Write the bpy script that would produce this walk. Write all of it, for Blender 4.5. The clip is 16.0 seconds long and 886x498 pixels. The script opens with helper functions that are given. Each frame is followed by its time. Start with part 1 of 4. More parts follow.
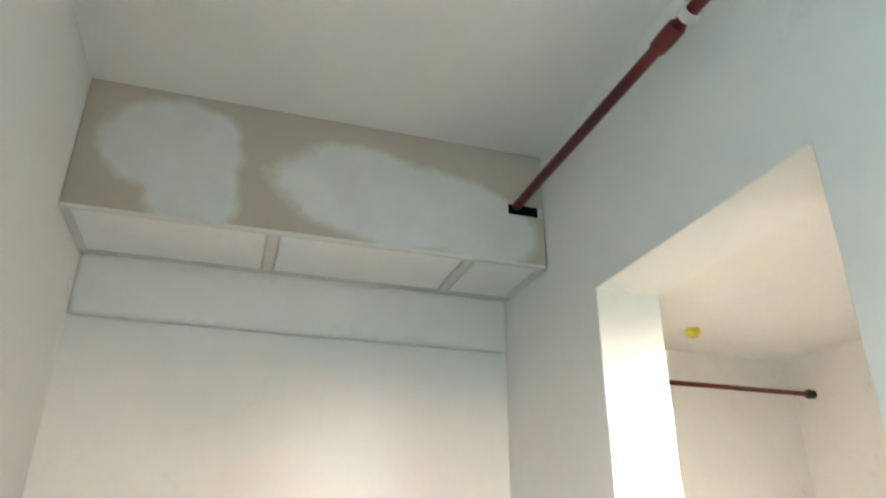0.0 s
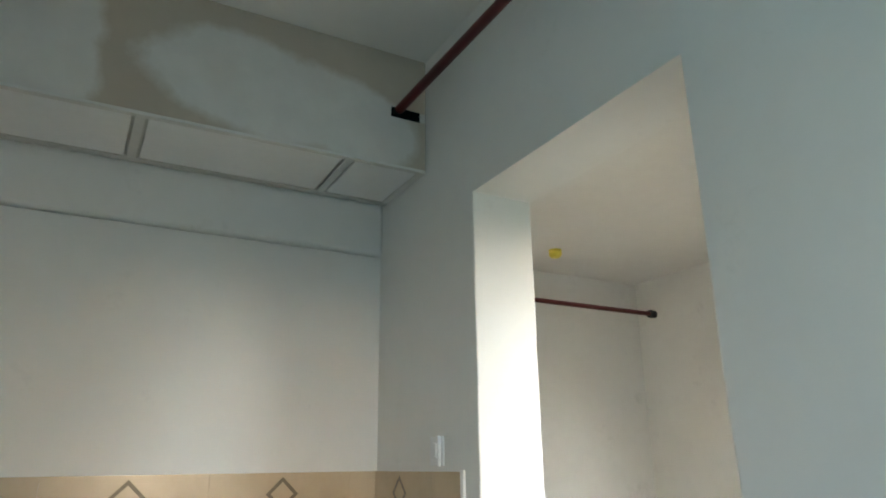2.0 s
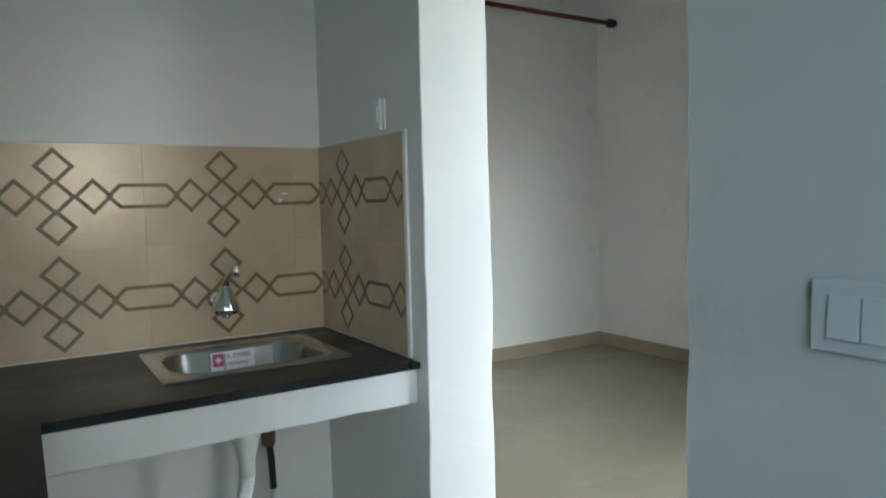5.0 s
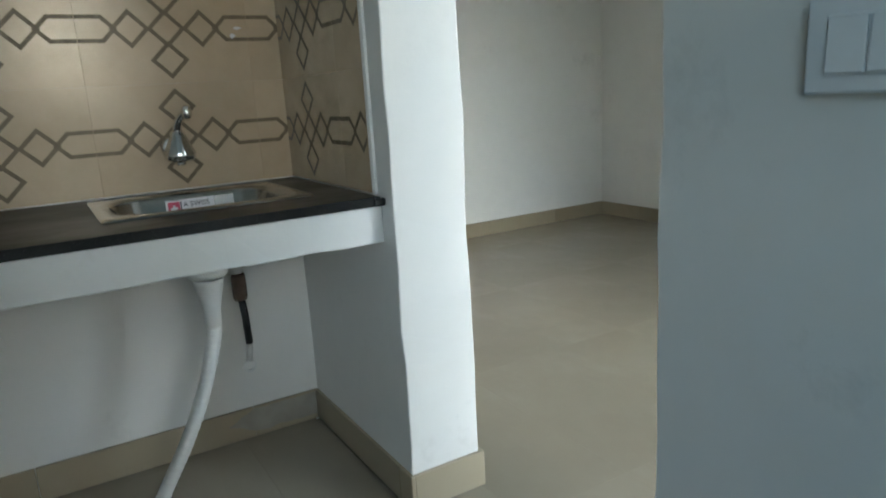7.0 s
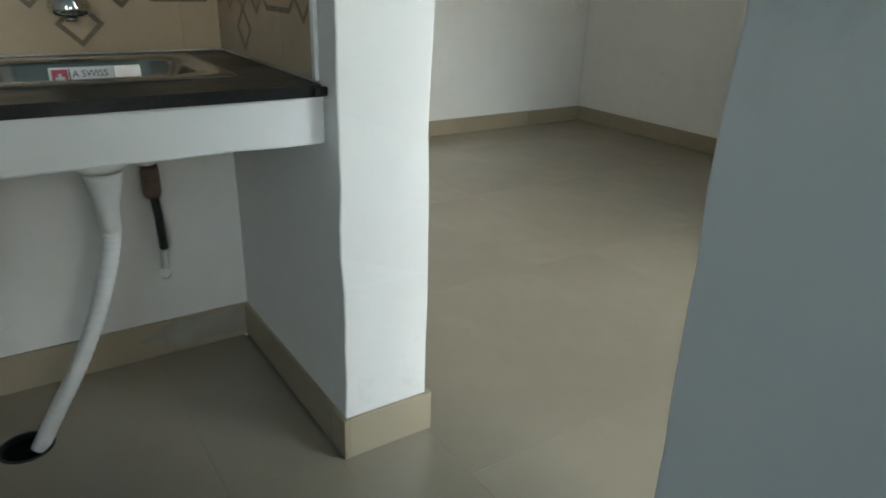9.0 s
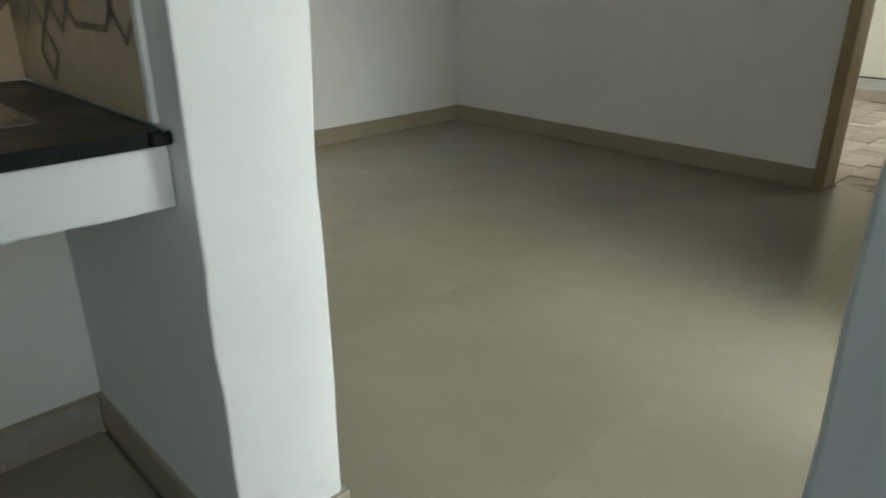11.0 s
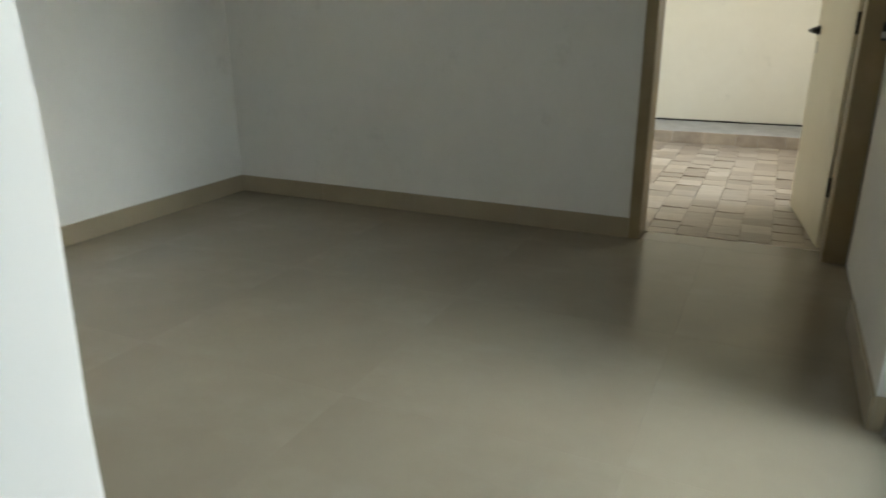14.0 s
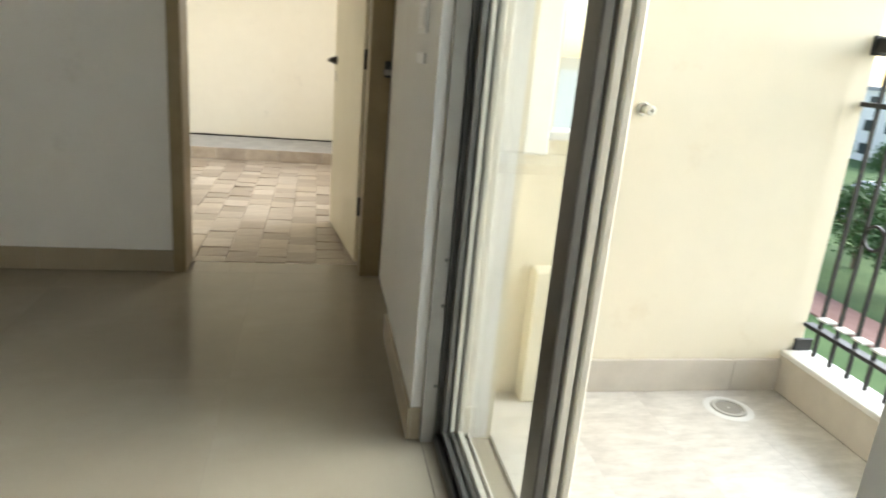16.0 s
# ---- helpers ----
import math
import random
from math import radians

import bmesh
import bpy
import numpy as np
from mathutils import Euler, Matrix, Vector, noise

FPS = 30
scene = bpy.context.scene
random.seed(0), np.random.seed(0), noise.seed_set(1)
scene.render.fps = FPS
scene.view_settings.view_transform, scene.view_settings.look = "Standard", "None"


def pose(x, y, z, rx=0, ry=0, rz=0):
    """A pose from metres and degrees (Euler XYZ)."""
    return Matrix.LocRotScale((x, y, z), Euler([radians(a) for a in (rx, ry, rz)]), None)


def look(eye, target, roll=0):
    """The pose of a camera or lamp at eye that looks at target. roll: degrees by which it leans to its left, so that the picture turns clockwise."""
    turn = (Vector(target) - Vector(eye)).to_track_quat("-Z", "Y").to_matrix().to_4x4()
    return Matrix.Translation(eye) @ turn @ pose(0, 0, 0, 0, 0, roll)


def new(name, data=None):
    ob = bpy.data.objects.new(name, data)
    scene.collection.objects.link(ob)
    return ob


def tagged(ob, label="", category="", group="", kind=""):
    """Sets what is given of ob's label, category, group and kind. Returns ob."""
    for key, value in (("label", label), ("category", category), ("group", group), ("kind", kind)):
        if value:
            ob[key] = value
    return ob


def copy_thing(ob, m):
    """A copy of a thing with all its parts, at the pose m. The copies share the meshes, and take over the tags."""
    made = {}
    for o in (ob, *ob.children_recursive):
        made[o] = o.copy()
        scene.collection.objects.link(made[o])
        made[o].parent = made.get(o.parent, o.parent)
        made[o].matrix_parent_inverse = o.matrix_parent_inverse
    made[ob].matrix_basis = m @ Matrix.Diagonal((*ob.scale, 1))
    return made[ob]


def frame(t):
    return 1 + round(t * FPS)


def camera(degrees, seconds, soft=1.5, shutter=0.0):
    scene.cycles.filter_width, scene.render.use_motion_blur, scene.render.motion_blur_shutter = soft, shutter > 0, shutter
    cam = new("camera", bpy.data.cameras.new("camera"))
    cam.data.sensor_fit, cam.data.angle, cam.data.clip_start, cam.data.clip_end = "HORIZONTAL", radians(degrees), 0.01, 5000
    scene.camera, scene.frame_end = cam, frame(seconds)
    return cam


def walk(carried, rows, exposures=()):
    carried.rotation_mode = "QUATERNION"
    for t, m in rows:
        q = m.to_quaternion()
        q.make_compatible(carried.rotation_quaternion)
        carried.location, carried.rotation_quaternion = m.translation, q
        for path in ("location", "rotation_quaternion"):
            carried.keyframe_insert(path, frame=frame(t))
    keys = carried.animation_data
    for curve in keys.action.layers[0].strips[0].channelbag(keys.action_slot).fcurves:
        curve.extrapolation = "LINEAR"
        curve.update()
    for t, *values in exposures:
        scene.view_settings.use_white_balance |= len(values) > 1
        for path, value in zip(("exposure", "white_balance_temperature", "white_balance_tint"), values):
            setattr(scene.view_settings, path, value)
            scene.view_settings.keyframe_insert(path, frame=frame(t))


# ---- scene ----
cam = camera(66.3, 16.0, soft=1.7, shutter=0.5)
EXPOSURES = [(0.0, 3.4, 7600, 22), (0.5, 2.6, 7500, 20), (1.0, 2.35, 7350, 18), (2.5, 2.2, 7000, 15), (4.0, 1.8, 6500, 12), (5.0, 1.5, 6200, 9), (8.0, 1.25, 6400, 8), (10.3, 1.03, 6750, 8),
             (13.5, 1.1, 6700, 8), (14.5, 1.42, 6700, 8), (15.0, 1.93, 6800, 9), (15.5, 1.95, 6850, 10), (16.0, 1.68, 7050, 13)]
PATH = [
    (0, (-0.926, -2.206, 1.481), (-0.383, -0.461, 2.293), 0.4),
    (0.5, (-0.958, -2.222, 1.407), (-0.304, -0.482, 2.146), -1.4),
    (1, (-0.98, -2.255, 1.391), (-0.216, -0.547, 2.099), -1.4),
    (1.5, (-0.968, -2.217, 1.398), (-0.106, -0.534, 2.051), -1.0),
    (2, (-0.939, -2.189, 1.407), (-0.023, -0.517, 2.011), -0.7),
    (2.5, (-0.916, -2.174, 1.391), (0.049, -0.506, 1.926), -0.9),
    (3, (-0.901, -2.162, 1.364), (0.088, -0.467, 1.751), -2.2),
    (3.5, (-0.87, -2.129, 1.335), (0.162, -0.43, 1.553), -2.2),
    (4, (-0.861, -2.12, 1.304), (0.185, -0.42, 1.434), -2.8),
    (4.5, (-0.856, -2.106, 1.258), (0.197, -0.405, 1.253), -2.3),
    (5, (-0.844, -2.089, 1.208), (0.214, -0.397, 1.066), -1.4),
    (5.2, (-0.84, -2.086, 1.195), (0.217, -0.398, 1.012), -1.4),
    (7.5, (-0.645, -1.998, 1.013), (0.329, -0.345, 0.449), -2.8),
    (8, (-0.606, -1.949, 1.008), (0.332, -0.314, 0.338), -0.7),
    (10.3, (-0.42, -1.581, 0.981), (0.77, -0.182, 0.189), 1.9),
    (10.5, (-0.409, -1.568, 0.979), (0.798, -0.178, 0.198), 1.0),
    (11, (-0.368, -1.501, 0.998), (0.931, -0.183, 0.238), 0.0),
    (11.5, (-0.322, -1.44, 1.003), (1.057, -0.211, 0.237), 0.5),
    (12, (-0.282, -1.356, 0.994), (1.145, -0.172, 0.245), -1.0),
    (12.5, (-0.237, -1.304, 1.061), (1.203, -0.14, 0.303), -3.0),
    (13, (-0.173, -1.258, 1.101), (1.313, -0.14, 0.365), -2.8),
    (13.5, (-0.172, -1.222, 1.055), (1.416, -0.194, 0.406), -1.6),
    (14, (-0.069, -1.064, 1.023), (1.634, -0.233, 0.382), -0.5),
    (14.5, (-0.058, -1.165, 1.139), (1.711, -0.543, 0.443), 2.5),
    (15, (-0.03, -1.168, 1.136), (1.824, -0.858, 0.455), 4.2),
    (15.5, (0.029, -1.128, 1.115), (1.934, -1.219, 0.502), 5.3),
    (16, (0.097, -1.102, 1.091), (1.974, -1.482, 0.515), 5.0),
]
walk(cam, [(t, look(eye, target, roll)) for t, eye, target, roll in PATH], EXPOSURES)

# ---------- world and light ----------
world = bpy.data.worlds.new("sky")
scene.world = world
world.use_nodes = True
wn = world.node_tree.nodes
sky = wn.new("ShaderNodeTexSky")
sky.sky_type = 'NISHITA'
sky.sun_disc = False
SUN_EAST_OF_SOUTH, SUN_UP = 2, 20
sky.sun_elevation = radians(SUN_UP)
sky.sun_rotation = radians(180 - SUN_EAST_OF_SOUTH)
wn["Background"].inputs["Strength"].default_value = 0.15
world.node_tree.links.new(sky.outputs[0], wn["Background"].inputs["Color"])


def lamp_sun():
    d = bpy.data.lights.new("sun", 'SUN')
    d.energy, d.angle, d.color = 5.0, radians(82), (0.79, 0.915, 1.0)
    o = new("sun", d)
    # hazy bright sky in the south-south-east
    a, e = radians(SUN_EAST_OF_SOUTH), radians(SUN_UP)
    o.matrix_world = look((20 * math.sin(a) * math.cos(e), -20 * math.cos(a) * math.cos(e), 20 * math.sin(e)), (0, 0, 0))


def lamp_area(name, eye, target, w, h, power, color):
    d = bpy.data.lights.new(name, 'AREA')
    d.shape, d.size, d.size_y, d.energy, d.color = 'RECTANGLE', w, h, power, color
    o = new(name, d)
    o.matrix_world = look(eye, target)
    return o


lamp_sun()
# daylight standing in the openings
lamp_area("lobby_window_skylight", (-1.49, -3.1, 1.5), (0, -3.1, 1.45), 0.9, 1.15, 2.3, (0.34, 0.73, 1.0))
lamp_area("bedroom_window_skylight", (5.1, -1.80, 1.5), (5.1, 0, 0.5), 1.5, 1.1, 11, (1.0, 0.97, 0.92))

# ---------- materials ----------


def make_mat(name, base=(0.8, 0.8, 0.8), rough=0.5, metal=0.0, spec=0.5):
    m = bpy.data.materials.new(name)
    m.use_nodes = True
    b = m.node_tree.nodes["Principled BSDF"]
    b.inputs["Base Color"].default_value = (*base, 1)
    b.inputs["Roughness"].default_value = rough
    b.inputs["Metallic"].default_value = metal
    b.inputs["Specular IOR Level"].default_value = spec
    return m


def node(m, kind, **inputs):
    n = m.node_tree.nodes.new(kind)
    for key, value in inputs.items():
        n.inputs[key.replace("_", " ")].default_value = value
    return n


def link(m, a, b):
    m.node_tree.links.new(a, b)


def noise_of(m, scale, detail=4.0, rough=0.55, coords="Object", stretch=None):
    tc = node(m, "ShaderNodeTexCoord")
    nz = node(m, "ShaderNodeTexNoise", Scale=scale, Detail=detail, Roughness=rough)
    if stretch:
        mp = node(m, "ShaderNodeMapping", Scale=stretch)
        link(m, tc.outputs[coords], mp.inputs["Vector"])
        link(m, mp.outputs["Vector"], nz.inputs["Vector"])
    else:
        link(m, tc.outputs[coords], nz.inputs["Vector"])
    return nz


def ramp(m, src, stops):
    r = node(m, "ShaderNodeValToRGB")
    e = r.color_ramp.elements
    while len(e) < len(stops):
        e.new(0.5)
    for el, (p, c) in zip(e, stops):
        el.position = p
        el.color = (*c, 1) if len(c) == 3 else c
    link(m, src, r.inputs["Fac"])
    return r


def mix(m, fac, a, b, blend='MIX'):
    x = m.node_tree.nodes.new("ShaderNodeMix")
    x.data_type, x.blend_type = 'RGBA', blend
    for sock, v in ((x.inputs[0], fac), (x.inputs[6], a), (x.inputs[7], b)):
        if isinstance(v, (int, float)):
            sock.default_value = v
        elif isinstance(v, tuple):
            sock.default_value = (*v, 1)
        else:
            link(m, v, sock)
    return x.outputs[2]


def bsdf(m):
    return m.node_tree.nodes["Principled BSDF"]


def bump(m, src, strength=0.2, distance=0.002):
    b = node(m, "ShaderNodeBump", Strength=strength, Distance=distance)
    link(m, src, b.inputs["Height"])
    link(m, b.outputs["Normal"], bsdf(m).inputs["Normal"])


def mottled(name, a, b, scale, rough=0.5, bump_s=0.15, bump_scale=60, metal=0.0, dist=0.002, spec=0.5, rough_var=0.02):
    m = make_mat(name, a, rough, metal, spec)
    n1 = noise_of(m, scale, 5)
    n2 = noise_of(m, scale * 9, 4)
    c = ramp(m, n1.outputs["Fac"], [(0.32, a), (0.68, b)])
    d = ramp(m, n2.outputs["Fac"], [(0.3, (0.975, 0.975, 0.975)), (0.7, (1.0, 1.0, 1.0))])
    link(m, mix(m, 1.0, c.outputs["Color"], d.outputs["Color"], 'MULTIPLY'), bsdf(m).inputs["Base Color"])
    if rough_var:
        r = ramp(m, n2.outputs["Fac"], [(0.3, (rough - rough_var,) * 3), (0.7, (rough + rough_var,) * 3)])
        link(m, r.outputs["Color"], bsdf(m).inputs["Roughness"])
    if bump_s:
        nb = noise_of(m, bump_scale, 3)
        bump(m, nb.outputs["Fac"], bump_s, dist)
    return m


def wall_paint(name, a, b, smudge=(0.87, 0.87, 0.86)):
    m = mottled(name, a, b, 1.3, 0.62, 0.25, 45, 0.0, 0.0015)
    old = bsdf(m).inputs["Base Color"].links[0].from_socket
    s = noise_of(m, 4.5, 6, 0.7)
    sm = ramp(m, s.outputs["Fac"], [(0.61, (1, 1, 1)), (0.76, smudge)])
    link(m, mix(m, 1.0, old, sm.outputs["Color"], 'MULTIPLY'), bsdf(m).inputs["Base Color"])
    return m


M_WALL = wall_paint("white_wall_paint", (0.77, 0.76, 0.73), (0.81, 0.80, 0.77))
M_CEIL = mottled("ceiling_paint", (0.76, 0.75, 0.715), (0.80, 0.79, 0.76), 1.1, 0.75, 0.2, 35)
M_CREAM = wall_paint("cream_balcony_paint", (0.72, 0.655, 0.515), (0.76, 0.70, 0.565), (0.93, 0.9, 0.86))
M_BEDWALL = wall_paint("ivory_bedroom_paint", (0.80, 0.76, 0.64), (0.84, 0.81, 0.70))


def floor_mat():
    m = mottled("polished_beige_tile", (0.30, 0.261, 0.198), (0.34, 0.300, 0.231), 1.6, 0.2, 0.0, rough_var=0.05, spec=0.5)
    old = bsdf(m).inputs["Base Color"].links[0].from_socket
    oi = node(m, "ShaderNodeObjectInfo")
    v = ramp(m, oi.outputs["Random"], [(0, (0.985, 0.985, 0.985)), (1, (1, 1, 1))])
    dust = noise_of(m, 2.6, 8, 0.68, stretch=(1.0, 0.5, 1.0))
    dr = ramp(m, dust.outputs["Fac"], [(0.5, (0.0, 0.0, 0.0)), (0.85, (0.24, 0.24, 0.24))])
    c = mix(m, 1.0, old, v.outputs["Color"], 'MULTIPLY')
    c = mix(m, dr.outputs["Color"], c, (0.50, 0.47, 0.41))
    link(m, c, bsdf(m).inputs["Base Color"])
    rr = ramp(m, dust.outputs["Fac"], [(0.35, (0.15, 0.15, 0.15)), (0.8, (0.30, 0.30, 0.30))])
    link(m, rr.outputs["Color"], bsdf(m).inputs["Roughness"])
    return m


M_FLOOR = floor_mat()
M_GROUT = mottled("beige_grout", (0.27, 0.235, 0.18), (0.31, 0.27, 0.21), 12, 0.9)
M_SKIRT = mottled("beige_skirting_tile", (0.34, 0.285, 0.195), (0.38, 0.32, 0.225), 1.5, 0.3, 0.0)
M_DADO = mottled("beige_glazed_tile", (0.50, 0.385, 0.255), (0.60, 0.475, 0.33), 5, 0.22, 0.0)
M_MOTIF = mottled("brown_tile_line", (0.14, 0.102, 0.06), (0.20, 0.15, 0.09), 25, 0.4, 0.0)
M_TILEEDGE = mottled("white_tile_edge", (0.74, 0.74, 0.72), (0.8, 0.8, 0.78), 20, 0.6)


def granite():
    m = mottled("black_granite", (0.010, 0.0105, 0.011), (0.022, 0.022, 0.022), 3, 0.22, 0.0, spec=0.2)
    old = bsdf(m).inputs["Base Color"].links[0].from_socket
    sp = noise_of(m, 420, 2)
    s = ramp(m, sp.outputs["Fac"], [(0.62, (0, 0, 0)), (0.72, (0.04, 0.04, 0.04))])
    du = noise_of(m, 3, 5, 0.6, stretch=(1, 1.6, 1))
    d = ramp(m, du.outputs["Fac"], [(0.5, (0, 0, 0)), (0.85, (0.042, 0.042, 0.041))])
    c = mix(m, 1.0, old, s.outputs["Color"], 'ADD')
    link(m, mix(m, 1.0, c, d.outputs["Color"], 'ADD'), bsdf(m).inputs["Base Color"])
    rr = ramp(m, du.outputs["Fac"], [(0.35, (0.28, 0.28, 0.28)), (0.75, (0.5, 0.5, 0.5))])
    link(m, rr.outputs["Color"], bsdf(m).inputs["Roughness"])
    return m


M_GRANITE = granite()
M_FASCIA = wall_paint("white_counter_plaster", (0.72, 0.73, 0.72), (0.78, 0.78, 0.77), (0.88, 0.88, 0.86))
M_STEEL = mottled("brushed_steel", (0.44, 0.43, 0.41), (0.50, 0.49, 0.47), 40, 0.2, 0.05, 300, 1.0, 0.0004)
M_CHROME = make_mat("chrome", (0.82, 0.82, 0.83), 0.06, 1.0)
M_RED = mottled("red_pipe_paint", (0.12, 0.007, 0.007), (0.17, 0.011, 0.010), 6, 0.45, 0.1)
M_BLACK = make_mat("black_iron", (0.012, 0.012, 0.012), 0.5)
# Near-black colour standing for the unlit depth of holes and slots.
M_DARKHOLE = make_mat("dark_void", (0.005, 0.005, 0.005), 0.95, 0, 0.1)
M_PVC = mottled("white_pvc", (0.70, 0.70, 0.68), (0.78, 0.78, 0.76), 15, 0.4, 0.1)
M_BRASS = mottled("brown_pipe_fitting", (0.10, 0.06, 0.04), (0.16, 0.10, 0.07), 30, 0.5)
M_SWITCH = mottled("white_switch_plastic", (0.76, 0.77, 0.78), (0.8, 0.81, 0.82), 8, 0.3, 0.0)
M_SWITCHSHADE = make_mat("shaded_switch_rim", (0.11, 0.105, 0.095), 0.4)
M_YELLOW = mottled("yellow_plastic_cap", (0.62, 0.52, 0.05), (0.70, 0.60, 0.08), 20, 0.45)
M_GRID = mottled("grey_panel_joint", (0.56, 0.56, 0.53), (0.62, 0.62, 0.59), 20, 0.7)
M_JOINT = mottled("pale_grey_joint_tape", (0.66, 0.66, 0.63), (0.71, 0.71, 0.68), 20, 0.7)
M_BOARD = mottled("white_board_panel", (0.80, 0.81, 0.80), (0.84, 0.85, 0.84), 4, 0.7, 0.1)
M_FRAMEWOOD = mottled("tan_door_frame", (0.27, 0.205, 0.105), (0.33, 0.255, 0.14), 6, 0.42, 0.1)
M_LEAF = mottled("cream_door_laminate", (0.74, 0.69, 0.54), (0.78, 0.73, 0.58), 4, 0.4, 0.05)
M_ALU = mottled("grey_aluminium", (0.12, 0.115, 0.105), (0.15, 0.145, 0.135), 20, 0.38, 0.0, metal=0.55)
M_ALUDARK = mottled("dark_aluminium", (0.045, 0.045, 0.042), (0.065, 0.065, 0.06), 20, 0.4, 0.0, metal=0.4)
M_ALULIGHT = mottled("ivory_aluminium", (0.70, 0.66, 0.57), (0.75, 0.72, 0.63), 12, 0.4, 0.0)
M_TRIM = mottled("pale_grey_trim", (0.48, 0.46, 0.42), (0.54, 0.52, 0.47), 12, 0.5, 0.0)
M_COVER = mottled("grey_cover_strip", (0.29, 0.27, 0.235), (0.34, 0.32, 0.28), 12, 0.5, 0.0)
M_LABELW = make_mat("white_label", (0.72, 0.72, 0.74), 0.35)
M_LABELR = make_mat("red_label", (0.45, 0.04, 0.09), 0.4)
M_INK = make_mat("dark_ink", (0.02, 0.02, 0.03), 0.5)
M_SILVER = make_mat("silver_label", (0.66, 0.68, 0.70), 0.25, 0.6)


def putty_board():
    """Bare board with two broad dried putty patches."""
    m = mottled("beige_board_with_putty", (0.47, 0.41, 0.335), (0.53, 0.47, 0.39), 3, 0.8, 0.15, 60)
    old = bsdf(m).inputs["Base Color"].links[0].from_socket
    tc = node(m, "ShaderNodeTexCoord")
    wob = noise_of(m, 8, 6, 0.65)
    wob2 = noise_of(m, 2.2, 2, 0.5)
    total = None
    for cx, cz, rx, rz in ((-1.16, 2.555, 0.225, 0.175), (-1.10, 2.43, 0.15, 0.17), (-0.64, 2.505, 0.32, 0.175), (-0.40, 2.47, 0.34, 0.165),
                           (-0.22, 2.43, 0.22, 0.16)):
        mp = node(m, "ShaderNodeMapping", Location=(-cx / rx, 0, -cz / rz), Scale=(1 / rx, 0.0, 1 / rz))
        link(m, tc.outputs["Object"], mp.inputs["Vector"])
        ln = node(m, "ShaderNodeVectorMath")
        ln.operation = 'LENGTH'
        link(m, mp.outputs["Vector"], ln.inputs[0])
        if total is None:
            total = ln.outputs["Value"]
        else:
            mn = node(m, "ShaderNodeMath")
            mn.operation = 'MINIMUM'
            link(m, total, mn.inputs[0])
            link(m, ln.outputs["Value"], mn.inputs[1])
            total = mn.outputs[0]
    for w, amount in ((wob, 0.42), (wob2, 0.62)):
        ma = node(m, "ShaderNodeMath")
        ma.operation = 'MULTIPLY_ADD'
        ma.inputs[1].default_value = amount
        link(m, w.outputs["Fac"], ma.inputs[0])
        link(m, total, ma.inputs[2])
        total = ma.outputs[0]
    mask = ramp(m, total, [(0.0, (1, 1, 1)), (0.5, (1, 1, 1))])
    e = mask.color_ramp.elements
    sc = node(m, "ShaderNodeMath")
    sc.operation = 'MULTIPLY'
    sc.inputs[1].default_value = 0.4
    link(m, total, sc.inputs[0])
    for l in list(mask.inputs["Fac"].links):
        m.node_tree.links.remove(l)
    link(m, sc.outputs[0], mask.inputs["Fac"])
    e[0].position, e[0].color = 0.525, (1, 1, 1, 1)
    e[1].position, e[1].color = 0.60, (0, 0, 0, 1)
    tone = noise_of(m, 9, 5)
    tn = ramp(m, tone.outputs["Fac"], [(0.3, (0.63, 0.615, 0.58)), (0.7, (0.70, 0.69, 0.655))])
    link(m, mix(m, mask.outputs["Color"], old, tn.outputs["Color"]), bsdf(m).inputs["Base Color"])
    return m


M_PUTTY = putty_board()


def glass_mat():
    m = make_mat("clear_pane", (0.96, 0.98, 0.97), 0.02)
    bsdf(m).inputs["Transmission Weight"].default_value = 1.0
    bsdf(m).inputs["IOR"].default_value = 1.12
    return m


M_GLASS = glass_mat()


def stone_tile(name, a, b, c, rough=0.4):
    """Tiles that differ one from another, with veins along their length."""
    m = make_mat(name, a, rough)
    oi = node(m, "ShaderNodeObjectInfo")
    ri = ramp(m, oi.outputs["Random"], [(0.0, a), (0.5, b), (1.0, c)])
    n1 = noise_of(m, 9, 6, 0.65, stretch=(3, 1, 1))
    r1 = ramp(m, n1.outputs["Fac"], [(0.35, (0.80, 0.79, 0.78)), (0.65, (1.06, 1.06, 1.06))])
    link(m, mix(m, 1.0, ri.outputs["Color"], r1.outputs["Color"], 'MULTIPLY'), bsdf(m).inputs["Base Color"])
    return m


M_BALCTILE = stone_tile("pale_veined_tile", (0.60, 0.57, 0.52), (0.64, 0.61, 0.555), (0.59, 0.555, 0.505), 0.3)
M_BALCSKIRT = mottled("grey_beige_stone", (0.50, 0.455, 0.39), (0.60, 0.545, 0.47), 6, 0.45)
M_BEDTILE = stone_tile("brown_cream_stone_tile", (0.49, 0.425, 0.345), (0.31, 0.25, 0.195), (0.57, 0.51, 0.435), 0.33)
M_PLINTH = mottled("grey_cement", (0.34, 0.34, 0.33), (0.42, 0.42, 0.41), 8, 0.8)
M_SMEAR = mottled("cement_wash", (0.29, 0.27, 0.225), (0.36, 0.34, 0.29), 14, 0.75)
M_KERBTOP = mottled("white_sill_stone", (0.70, 0.69, 0.66), (0.76, 0.75, 0.72), 6, 0.5)

# ---------- mesh helpers ----------


def part(name, bm, material, parent=None, label="", smooth=False):
    me = bpy.data.meshes.new(name)
    bm.normal_update()
    bm.to_mesh(me)
    bm.free()
    me.materials.append(material)
    if smooth:
        for p in me.polygons:
            p.use_smooth = len(p.vertices) <= 4
    o = new(name, me)
    if parent:
        o.parent = parent
    if label:
        tagged(o, label)
    return o


